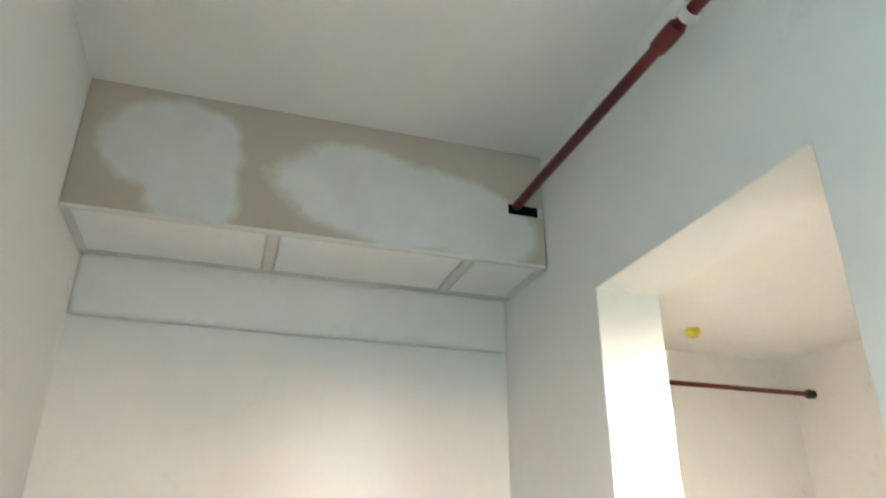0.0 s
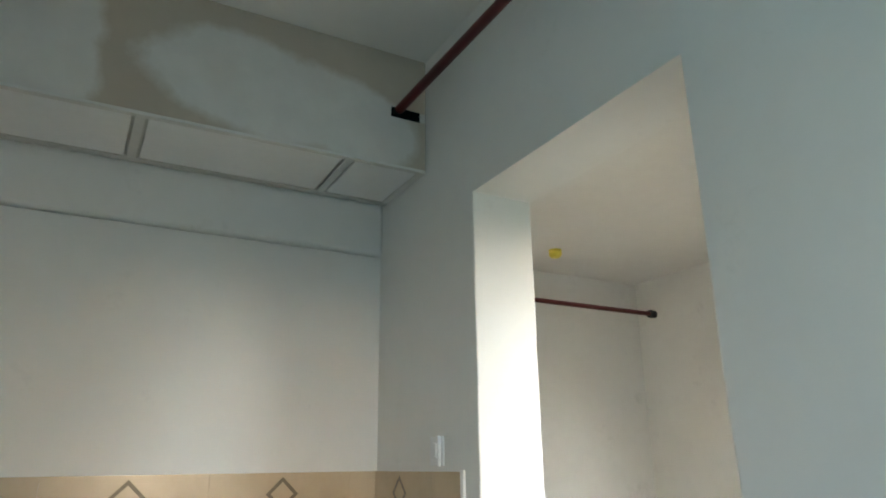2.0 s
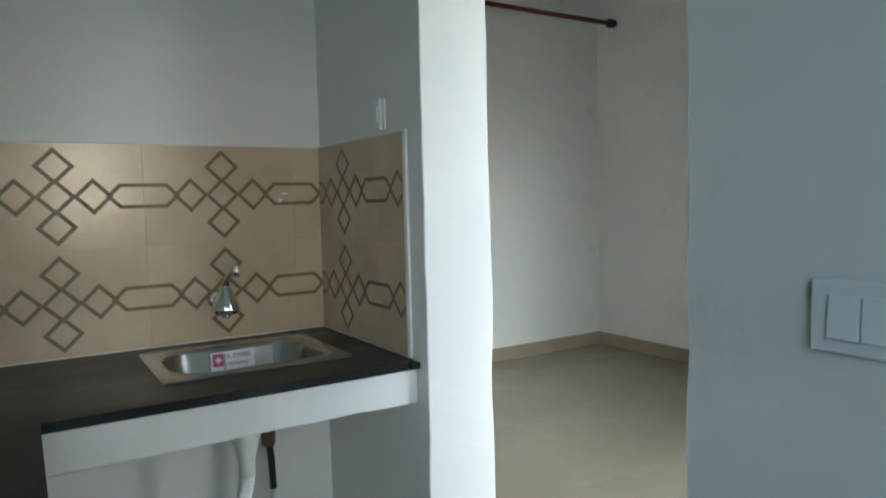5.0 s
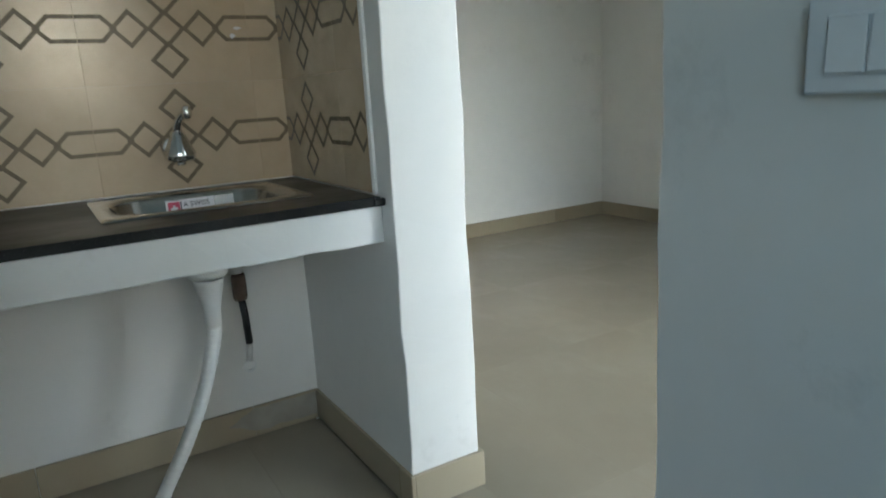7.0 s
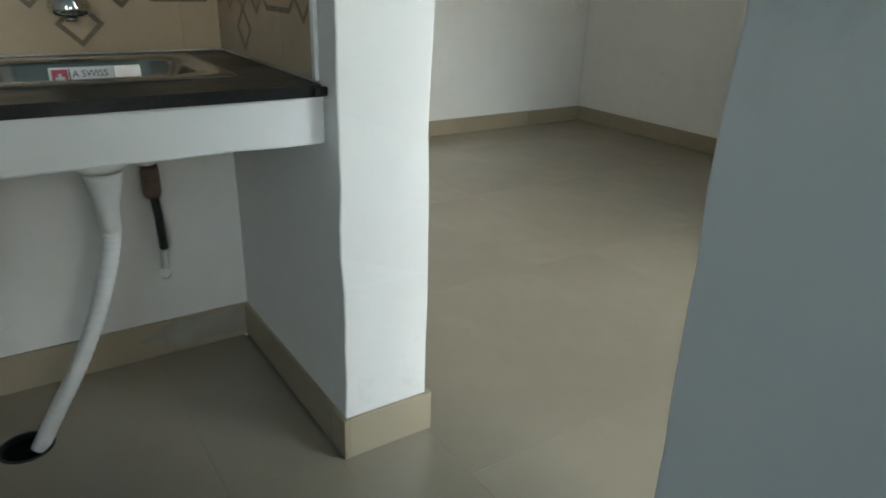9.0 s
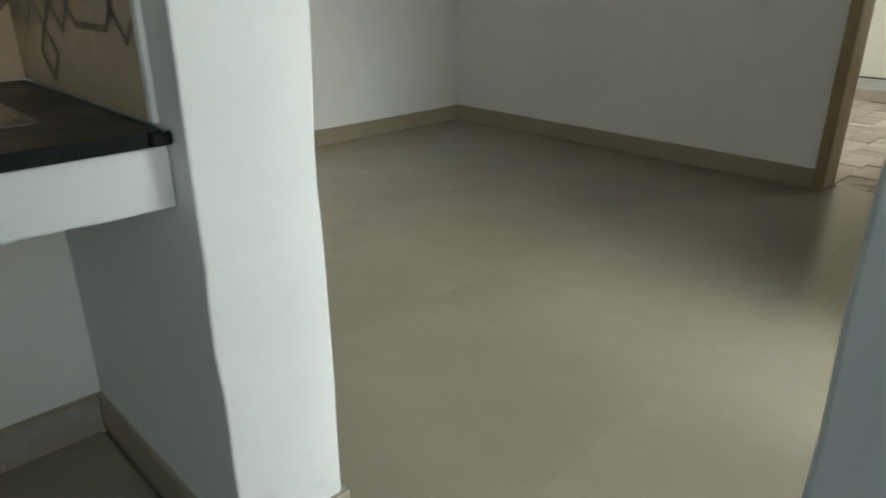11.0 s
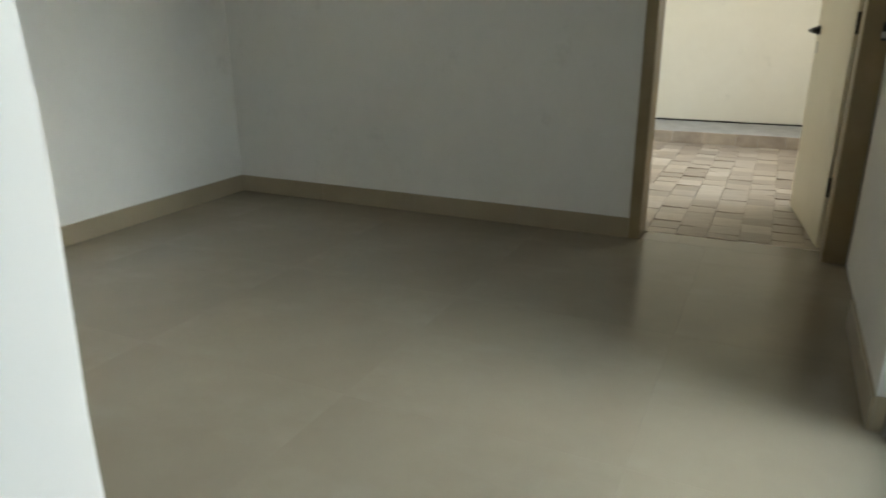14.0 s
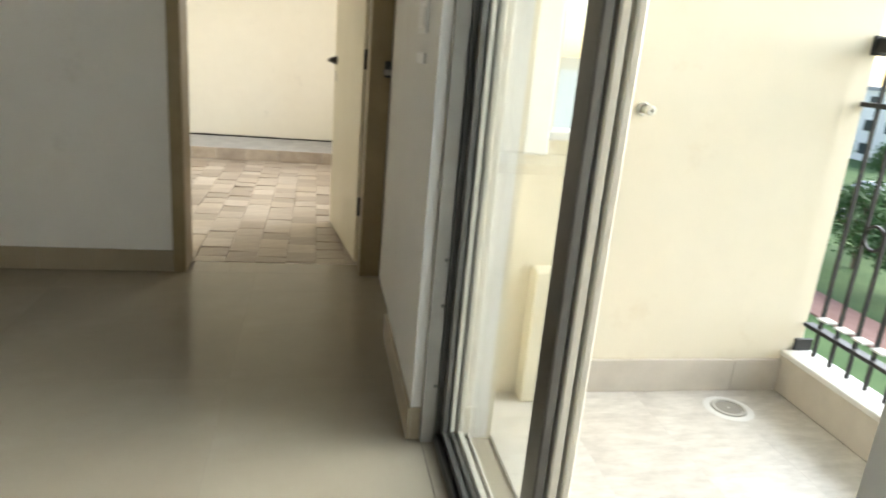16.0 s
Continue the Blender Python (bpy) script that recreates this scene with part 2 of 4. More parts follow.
def empty(name, label, category, kind="", group="", at=(0, 0, 0)):
    o = new(name)
    o.location = at
    return tagged(o, label, category, group, kind)


def add_box(bm, x0, y0, z0, x1, y1, z1, bev=0.0, seg=1):
    lo, hi = [min(a, b) for a, b in ((x0, x1), (y0, y1), (z0, z1))], [max(a, b) for a, b in ((x0, x1), (y0, y1), (z0, z1))]
    r = bmesh.ops.create_cube(bm, size=1)["verts"]
    for v in r:
        v.co = Vector([l + (c + 0.5) * (h - l) for c, l, h in zip(v.co, lo, hi)])
    if bev:
        edges = list({e for v in r for e in v.link_edges})
        bmesh.ops.bevel(bm, geom=edges, offset=bev, segments=seg, profile=0.5, affect='EDGES')
    return bm


def box(*a, **k):
    return add_box(bmesh.new(), *a, **k)


def tube(points, radius, seg=12, cap=True, bm=None):
    """A round bar along a list of points; radius a number or one for each point."""
    bm = bm or bmesh.new()
    pts = [Vector(p) for p in points]
    rad = [radius] * len(pts) if isinstance(radius, (int, float)) else list(radius)
    rings = []
    side = None
    for i, p in enumerate(pts):
        d = (pts[min(i + 1, len(pts) - 1)] - pts[max(i - 1, 0)]).normalized()
        if side is None:
            side = d.orthogonal().normalized()
        side = (side - d * side.dot(d)).normalized()
        up = d.cross(side)
        rings.append([bm.verts.new(p + rad[i] * (side * math.cos(2 * math.pi * k / seg) + up * math.sin(2 * math.pi * k / seg))) for k in range(seg)])
    for a, b in zip(rings, rings[1:]):
        for k in range(seg):
            bm.faces.new((a[k], a[(k + 1) % seg], b[(k + 1) % seg], b[k]))
    if cap:
        bm.faces.new(list(reversed(rings[0])))
        bm.faces.new(rings[-1])
    return bm


def lathe(profile, centre, axis='Z', seg=24, ring=False):
    """Turn (radius, height) pairs about an axis through centre."""
    bm = bmesh.new()
    rings = []
    for r, h in profile:
        ring = []
        for k in range(seg):
            c, s = r * math.cos(2 * math.pi * k / seg), r * math.sin(2 * math.pi * k / seg)
            v = {'Z': (c, s, h), 'Y': (c, h, s), 'X': (h, c, s)}[axis]
            ring.append(bm.verts.new(Vector(centre) + Vector(v)))
        rings.append(ring)
    for a, b in zip(rings, rings[1:]):
        for k in range(seg):
            bm.faces.new((a[k], a[(k + 1) % seg], b[(k + 1) % seg], b[k]))
    if ring:
        for k in range(seg):
            bm.faces.new((rings[-1][k], rings[-1][(k + 1) % seg], rings[0][(k + 1) % seg], rings[0][k]))
    else:
        bm.faces.new(list(reversed(rings[0])))
        bm.faces.new(rings[-1])
    bmesh.ops.recalc_face_normals(bm, faces=bm.faces)
    return bm


def smooth_path(pts, n=8):
    """A soft line through points."""
    p = [Vector(q) for q in pts]
    out = []
    for i in range(len(p) - 1):
        a, b, c, d = p[max(i - 1, 0)], p[i], p[i + 1], p[min(i + 2, len(p) - 1)]
        for k in range(n):
            t = k / n
            out.append(0.5 * ((2 * b) + (c - a) * t + (2 * a - 5 * b + 4 * c - d) * t * t + (3 * b - a - 3 * c + d) * t ** 3))
    out.append(p[-1])
    return out


def worn_box(x0, y0, z0, x1, y1, z1, step=0.07, amount=0.0055, bev=0.004):
    """A hand-plastered block: cut along its height and slightly uneven."""
    bm = box(x0, y0, z0, x1, y1, z1)
    upright = [e for e in bm.edges if abs(e.verts[0].co.z - e.verts[1].co.z) > 0.5]
    bmesh.ops.bevel(bm, geom=upright, offset=bev, segments=2, profile=0.5, affect='EDGES')
    n = int(abs(z1 - z0) / step)
    for i in range(1, n):
        z = z0 + (z1 - z0) * i / n
        bmesh.ops.bisect_plane(bm, geom=bm.verts[:] + bm.edges[:] + bm.faces[:], plane_co=(0, 0, z), plane_no=(0, 0, 1))
    for v in bm.verts:
        k = amount * max(0.0, min(1.0, (2.0 - v.co.z) / 0.3))
        v.co.x += k * noise.noise(Vector((v.co.x * 3, v.co.y * 3, v.co.z * 7)))
        v.co.y += k * noise.noise(Vector((v.co.x * 3 + 9, v.co.y * 3, v.co.z * 7)))
    return bm


def structure(name, bm, material, label, category="wall"):
    return tagged(part(name, bm, material), label, category, kind="structure")


# ---------- plan ----------
YP, YN, ZL = -0.655, -1.424, 2.147       # opening between kitchen and hall
WT = 0.20                                # its wall's thickness
XE, YH, YS = 3.188, 1.946, -1.425        # hall: east, north and south walls
ZK, ZH = 2.735, 2.84                     # ceilings
XL, YB = -1.43, -4.8                     # kitchen: west wall, lobby: south wall
SX0, SX1, SZ = 0.36, 1.78, 2.12          # balcony slider
BX0, BX1, BY = 0.20, 2.05, -2.755        # balcony
YF = -1.392                              # face of the thicker wall beside the slider
DY0, DY1, DZ = -0.488, -1.46, 2.10       # bedroom doorway with its frame
RX1, RY0, RY1 = 6.75, -1.85, 1.6          # bedroom
ZC, ZD = 0.806, 1.387                     # counter top, tile top
TOP = 3.05

# ---------- walls, ceilings ----------
structure("wall_kitchen_north", box(XL - 0.15, 0, -0.1, 0.0, 0.15, TOP), M_WALL, "plain white painted kitchen back wall above the tiles")
structure("wall_kitchen_beam", box(XL, -0.022, 2.125, 0.0, 0.0, ZK, bev=0.018, seg=4), M_WALL, "shallow white plastered beam under the ceiling box", "beam")


def west_wall():
    bm = bmesh.new()
    y0, y1, z0, z1 = -3.56, -2.64, 0.9, 2.1
    add_box(bm, XL - 0.15, YB, -0.1, XL, y0, TOP)
    add_box(bm, XL - 0.15, y1, -0.1, XL, 0.0, TOP)
    add_box(bm, XL - 0.15, y0, -0.1, XL, y1, z0)
    add_box(bm, XL - 0.15, y0, z1, XL, y1, TOP)
    return bm


structure("wall_kitchen_west", west_wall(), M_WALL, "plain white kitchen side wall with a lobby window opening")
structure("wall_pier", worn_box(0, YP, -0.1, WT, YH + 0.15, TOP), M_WALL, "white painted pier with a slightly uneven plaster edge")
structure("wall_lintel", box(0.0004, YN - 0.02, ZL, WT - 0.0004, YP + 0.02, TOP), M_WALL, "white plastered lintel over the open passage")
structure("wall_lobby_east", worn_box(0, YB, -0.1, WT, YN, TOP), M_WALL, "white wall in bluish daylight beside the passage")
structure("wall_hall_north", box(WT, YH, -0.1, XE + 0.15, YH + 0.15, TOP), M_WALL, "plain white hall wall under the red pipe")
structure("wall_hall_east", box(XE, DY0, -0.1, XE + 0.15, YH, TOP), M_WALL, "plain white hall wall with a beige skirting")
structure("wall_over_bedroom_door", box(XE, DY1, DZ, XE + 0.15, DY0 - 0.001, TOP), M_WALL, "white wall above the bedroom doorway")


structure("wall_hall_south", box(2.4755, YS - 0.2, -0.1, XE + 0.15, YS, TOP), M_WALL, "white hall wall next to the bedroom doorway")
structure("wall_beside_slider", box(SX1 + 0.01, YS - 0.2, -0.1, 2.475, YF, TOP), M_WALL, "thicker white wall beside the balcony sliding door")
structure("wall_over_slider", box(SX0 + 0.0005, YS - 0.2, SZ, SX1 + 0.0095, YF, TOP), M_WALL, "white wall above the balcony sliding door")
structure("wall_by_passage", box(WT, YS - 0.2, -0.1, SX0, YF, TOP), M_WALL, "short white wall between passage and sliding door")
structure("ceiling_kitchen", box(XL, YB, ZK, 0, 0.0, ZK + 0.12), M_CEIL, "plain white kitchen ceiling", "ceiling")
structure("ceiling_hall", box(WT, YF, ZH, XE, YH, ZH + 0.12), M_CEIL, "plain white hall ceiling", "ceiling")



def lobby_south():
    bm = bmesh.new()
    # Unseen opening, added and sized to let fill daylight reach the kitchen.
    x0, x1, z0, z1 = -0.52, -0.04, 1.2, 2.05
    add_box(bm, XL - 0.15, YB - 0.15, -0.1, x0, YB, TOP)
    add_box(bm, x1, YB - 0.15, -0.1, WT, YB, TOP)
    add_box(bm, x0, YB - 0.15, -0.1, x1, YB, z0)
    add_box(bm, x0, YB - 0.15, z1, x1, YB, TOP)
    return bm


structure("wall_lobby_south", lobby_south(), M_WALL, "plain white lobby end wall with an unseen opening added for fill daylight")

# bedroom shell
structure("wall_bedroom_east", box(RX1, RY0, -0.1, RX1 + 0.15, RY1, TOP), M_BEDWALL, "ivory painted bedroom wall behind the plinth")
structure("wall_bedroom_north", box(XE + 0.15, RY1, -0.1, RX1 + 0.15, RY1 + 0.15, TOP), M_BEDWALL, "ivory painted bedroom side wall")


def bedroom_south():
    bm = bmesh.new()
    x0, x1, z0, z1 = 4.1, 5.9, 0.9, 2.1
    add_box(bm, XE + 0.15, RY0 - 0.15, -0.1, x0, RY0, TOP)
    add_box(bm, x1, RY0 - 0.15, -0.1, RX1 + 0.15, RY0, TOP)
    add_box(bm, x0, RY0 - 0.15, -0.1, x1, RY0, z0)
    add_box(bm, x0, RY0 - 0.15, z1, x1, RY0, TOP)
    return bm


structure("wall_bedroom_south", bedroom_south(), M_BEDWALL, "ivory bedroom wall with a window opening")
structure("wall_bedroom_west", box(XE + 0.0, RY0 - 0.15, -0.1, XE + 0.15, YS - 0.201, TOP), M_BEDWALL, "ivory bedroom wall beside the door")
structure("ceiling_bedroom", box(XE + 0.15, RY0, ZH, RX1, RY1, ZH + 0.12), M_CEIL, "plain white bedroom ceiling", "ceiling")

# balcony shell
WY0, WY1, WZ0, WZ1 = -1.98, -1.80, 0.87, 2.0


def balcony_east():
    bm = bmesh.new()
    add_box(bm, BX1, BY - 0.075, -0.25, BX1 + 0.12, WY0, TOP)
    add_box(bm, BX1, WY1, -0.25, BX1 + 0.12, YS - 0.2, TOP)
    add_box(bm, BX1, WY0, -0.25, BX1 + 0.12, WY1, WZ0)
    add_box(bm, BX1, WY0, WZ1, BX1 + 0.12, WY1, TOP)
    return bm


structure("wall_balcony_east", balcony_east(), M_CREAM, "cream painted balcony end wall with a slim window")
structure("wall_balcony_inner", box(SX1 + 0.012, YS - 0.2005, -0.1, BX1, YS - 0.215, TOP), M_CREAM, "cream painted strip beside the sliding door")
structure("ceiling_balcony", box(BX0, BY - 0.12, 2.62, BX1, YS - 0.2, 2.75), M_CEIL, "white painted balcony soffit", "ceiling")
structure("balcony_slab", box(WT, BY - 0.12, -0.25, BX1 + 0.12, YS - 0.2, -0.011), M_GROUT, "balcony floor slab", "floor")

# ---------- floors ----------
structure("floor_base_kitchen", box(XL - 0.15, YB, -0.2, WT, 0.15, -0.0105), M_GROUT, "floor bed with narrow joints", "floor")
structure("floor_base_hall", box(WT + 0.001, YS - 0.199, -0.2, XE + 0.15, YH + 0.15, -0.0105), M_GROUT, "floor bed with narrow joints", "floor")
structure("floor_bedroom_base", box(XE + 0.151, RY0, -0.2, RX1, RY1, -0.0105), M_GROUT, "bedroom floor bed", "floor")


# ---------- kitchen ceiling box ----------
def ceiling_box():
    e = empty("ceiling_box", "boxed bulkhead of bare board with putty patches", "bulkhead", kind="structure")
    y0, zb = -0.365, 2.32
    part("front_board", box(XL + 0.002, y0, zb, -0.002, y0 + 0.012, ZK - 0.001), M_PUTTY, e, "beige board with white putty patches")
    part("backing", box(XL + 0.004, y0 + 0.014, zb + 0.006, -0.004, -0.024, zb + 0.02), M_GRID, e)
    xs = [XL + 0.006, -0.865, -0.262, -0.006]
    for a, b in zip(xs, xs[1:]):
        part("soffit_panel", box(a + 0.022, y0 + 0.022, zb - 0.002, b - 0.022, -0.067, zb + 0.0055, bev=0.001), M_BOARD, e, "white soffit board panel")
    for x in xs[1:3]:
        part("joint_strip", box(x - 0.013, y0 + 0.0005, zb - 0.0035, x + 0.013, -0.0385, zb + 0.0015), M_JOINT, e)
    part("joint_strip", box(XL + 0.003, y0 + 0.0005, zb - 0.0035, XL + 0.027, -0.0385, zb + 0.0015), M_JOINT, e)
    part("joint_strip", box(-0.027, y0 + 0.0005, zb - 0.0035, -0.003, -0.0385, zb + 0.0015), M_JOINT, e)
    part("edge_angle", box(XL + 0.003, y0 - 0.0015, zb - 0.0025, -0.003, y0 + 0.019, zb + 0.006), M_JOINT, e)
    # Solid, darker grey strip stands for the shade in the gap behind the panels.
    part("shadow_gap", box(XL + 0.003, -0.064, zb - 0.0045, -0.003, -0.0355, zb + 0.001), M_GRID, e)
    # black block round the pipe, painting the dark inside of a cut-out
    part("pipe_slot", box(-0.128, y0 - 0.0025, 2.497, -0.024, y0 + 0.008, 2.532), M_DARKHOLE, e, "black block standing for the dark inside of the pipe slot")
    part("slot_patch", box(-0.023, y0 - 0.0025, 2.498, -0.004, y0 + 0.008, 2.530), M_GRID, e)


ceiling_box()


def sprinkler_pipe():
    e = empty("sprinkler_pipe", "dark red painted sprinkler pipe hung from the ceiling", "pipe")
    x, z = -0.10, 2.527
    part("pipe", tube([(x, -0.355, z), (x, -2.2, z), (x, YB, z)], 0.0152, 16), M_RED, e, smooth=True)
    part("coupling", lathe([(0.0155, -0.04), (0.021, -0.037), (0.022, 0), (0.021, 0.037), (0.0155, 0.04)], (x, -1.22, z), 'Y', 18), M_RED, e, smooth=True)
    part("hanger_ring", lathe([(0.0165, -0.012), (0.023, -0.012), (0.023, 0.012), (0.0165, 0.012)], (x, -1.30, z), 'Y', 18, ring=True), M_GRID, e, "grey steel clamp")
    part("hanger_rod", tube([(x, -1.30, z + 0.0225), (x, -1.30, ZK)], 0.005, 8), M_STEEL, e)


sprinkler_pipe()


def hall_pipe():
    e = empty("hall_sprinkler_pipe", "dark red pipe along the hall wall, black end cap", "pipe")
    y, z = 1.76, 2.55
    part("pipe", tube([(WT, y, z), (1.6, y, z), (3.14, y, z)], 0.0175, 16), M_RED, e, smooth=True)
    part("wall_socket", lathe([(0.018, 0.0145), (0.029, 0.016), (0.031, 0.05), (0.018, 0.052)], (3.135, y, z), 'X', 16), M_BLACK, e, "black socket on the wall", smooth=True)
    part("collar", lathe([(0.018, -0.012), (0.032, -0.01), (0.034, 0.012), (0.018, 0.014)], (3.135, y, z), 'X', 16), M_BLACK, e)


hall_pipe()


def sprinkler_cap():
    e = empty("ceiling_sprinkler", "yellow plastic cap over a ceiling sprinkler head", "sprinkler")
    c = (1.96, 1.45, ZH)
    part("rosette", lathe([(0.046, -0.0), (0.048, -0.006), (0.042, -0.010), (0.012, -0.011)], c), M_YELLOW, e, smooth=True)
    part("cap", lathe([(0.044, -0.0112), (0.047, -0.022), (0.043, -0.042), (0.030, -0.054), (0.006, -0.058)], c), M_YELLOW, e, smooth=True)


sprinkler_cap()


# ---------- counter ----------
def worktop():
    e = empty("kitchen_counter", "L-shaped black granite worktop on a white plastered slab", "counter")
    yf = -0.615
    xr = -0.83
    # granite with the sink's cut-out
    sx0, sx1, sy0, sy1 = -0.572, -0.128, -0.455, -0.098
    bm = bmesh.new()
    outer = [(XL + 0.012, -0.012), (XL + 0.012, -1.55), (xr, -1.55), (xr, yf), (-0.012, yf), (-0.012, -0.012)]
    inner = [(sx0, sy0), (sx1, sy0), (sx1, sy1), (sx0, sy1)]
    for loop in (outer, inner):
        vs = [bm.verts.new((x, y, ZC)) for x, y in loop]
        for a, b in zip(vs, vs[1:] + vs[:1]):
            bm.edges.new((a, b))
    bmesh.ops.triangle_fill(bm, use_beauty=True, edges=bm.edges[:])
    bmesh.ops.recalc_face_normals(bm, faces=bm.faces)
    if bm.faces[:][0].normal.z < 0:
        bmesh.ops.reverse_faces(bm, faces=bm.faces)
    made = bmesh.ops.extrude_face_region(bm, geom=bm.faces[:])["geom"]
    for v in made:
        if isinstance(v, bmesh.types.BMVert):
            v.co.z -= 0.022
    bmesh.ops.recalc_face_normals(bm, faces=bm.faces)
    part("worktop", bm, M_GRANITE, e, "dusty black granite worktop")
    part("corner_lip", box(-0.03, yf - 0.008, ZC - 0.021, -0.001, yf - 0.0005, ZC - 0.003, bev=0.003), M_GRANITE, e, "chipped granite corner")
    # slab under it
    bm = bmesh.new()
    add_box(bm, xr - 0.055, yf + 0.012, ZC - 0.112, -0.002, yf + 0.075, ZC - 0.0225, bev=0.004, seg=2)
    for i in range(1, 9):
        x = xr + (0 - xr) * i / 9
        bmesh.ops.bisect_plane(bm, geom=bm.verts[:] + bm.edges[:] + bm.faces[:], plane_co=(x, 0, 0), plane_no=(1, 0, 0))
    for v in bm.verts:
        if v.co.z < ZC - 0.06:
            v.co.z += 0.006 * noise.noise(Vector((v.co.x * 9, 0, 0.3)))
            v.co.y += 0.004 * noise.noise(Vector((v.co.x * 7, 3, 0.3)))
    part("fascia", bm, M_FASCIA, e, "white plastered counter front, wavy lower edge")
    part("slab", box(xr - 0.055, yf + 0.0755, ZC - 0.075, -0.002, sy0 - 0.001, ZC - 0.0225), M_FASCIA, e)
    part("slab", box(xr - 0.055, sy0 - 0.0005, ZC - 0.075, sx0 - 0.01, -0.002, ZC - 0.0225), M_FASCIA, e)
    part("slab", box(sx1 + 0.01, sy0 - 0.0005, ZC - 0.075, -0.002, -0.002, ZC - 0.0225), M_FASCIA, e)
    part("return_slab", box(XL + 0.002, -1.54, ZC - 0.112, xr - 0.06, -0.002, ZC - 0.0225), M_FASCIA, e)
    part("return_support", box(XL + 0.002, -1.53, 0.0, XL + 0.11, -0.003, ZC - 0.1125), M_FASCIA, e)
    return sx0, sx1, sy0, sy1


SINK = worktop()


def rounded_ring(cx, cy, hx, hy, r, z, seg=6):
    pts = []
    for sx, sy, a0 in ((1, 1, 0), (-1, 1, 90), (-1, -1, 180), (1, -1, 270)):
        for k in range(seg + 1):
            a = radians(a0 + 90 * k / seg)
            pts.append(Vector((cx + sx * (hx - r) + r * math.cos(a), cy + sy * (hy - r) + r * math.sin(a), z)))
    return pts


def sink():
    e = empty("kitchen_sink", "stainless steel drop-in sink with a paper label", "sink")
    x0, x1, y0, y1 = SINK
    cx, cy, hx, hy = (x0 + x1) / 2, (y0 + y1) / 2, (x1 - x0) / 2, (y1 - y0) / 2
    loops = [rounded_ring(cx, cy, hx + 0.014, hy + 0.014, 0.012, ZC + 0.0005), rounded_ring(cx, cy, hx + 0.012, hy + 0.012, 0.012, ZC + 0.004),
             rounded_ring(cx, cy, hx - 0.022, hy - 0.035, 0.085, ZC + 0.003), rounded_ring(cx, cy, hx - 0.028, hy - 0.042, 0.082, ZC - 0.006),
             rounded_ring(cx, cy, hx - 0.040, hy - 0.054, 0.08, ZC - 0.13), rounded_ring(cx, cy, hx - 0.07, hy - 0.085, 0.07, ZC - 0.158),
             rounded_ring(cx, cy, 0.03, 0.03, 0.0295, ZC - 0.164)]
    bm = bmesh.new()
    rings = [[bm.verts.new(p) for p in lp] for lp in loops]
    for a, b in zip(rings, rings[1:]):
        n = len(a)
        for k in range(n):
            bm.faces.new((a[k], a[(k + 1) % n], b[(k + 1) % n], b[k]))
    bmesh.ops.recalc_face_normals(bm, faces=bm.faces)
    part("bowl", bm, M_STEEL, e, smooth=True)
    part("waste_grid", lathe([(0.029, -0.164), (0.034, -0.160), (0.026, -0.1605), (0.004, -0.163)], (cx, cy, ZC)), M_CHROME, e, smooth=True)
    # label on the far wall of the bowl
    yw = cy + hy - 0.0455
    lean = Matrix.Translation((-0.335, yw - 0.004, ZC - 0.036)) @ Matrix.Rotation(radians(90 - 6), 4, 'X')

    def flat(name, w, h, ox, oy, mat, lift, label=""):
        bm2 = box(ox - w / 2, oy - h / 2, lift, ox + w / 2, oy + h / 2, lift + 0.0004)
        bmesh.ops.transform(bm2, matrix=lean, verts=bm2.verts)
        return part(name, bm2, mat, e, label)

    flat("label_sheet", 0.125, 0.052, -0.01, 0, M_LABELW, 0.0, "white paper label")
    flat("label_strip", 0.052, 0.052, 0.079, 0, M_SILVER, 0.0)
    flat("label_red_square", 0.03, 0.036, -0.052, 0.004, M_LABELR, 0.0006)
    flat("label_cross_bar", 0.018, 0.006, -0.052, 0.004, M_LABELW, 0.0012)
    flat("label_cross_bar", 0.006, 0.018, -0.052, 0.004, M_LABELW, 0.0013)
    flat("label_rule", 0.003, 0.05, -0.034, -0.003, M_INK, 0.0006)
    for text, size, ox, oy in (("A SWISS", 0.019, -0.029, 0.006), ("company", 0.017, -0.029, -0.014)):
        c = bpy.data.curves.new("label_text", 'FONT')
        c.body, c.size, c.extrude = text, size, 0.0002
        c.materials.append(M_INK)
        o = new("label_text", c)
        o.matrix_world = lean @ Matrix.Translation((ox, oy, 0.0009))
        o.parent = e


sink()


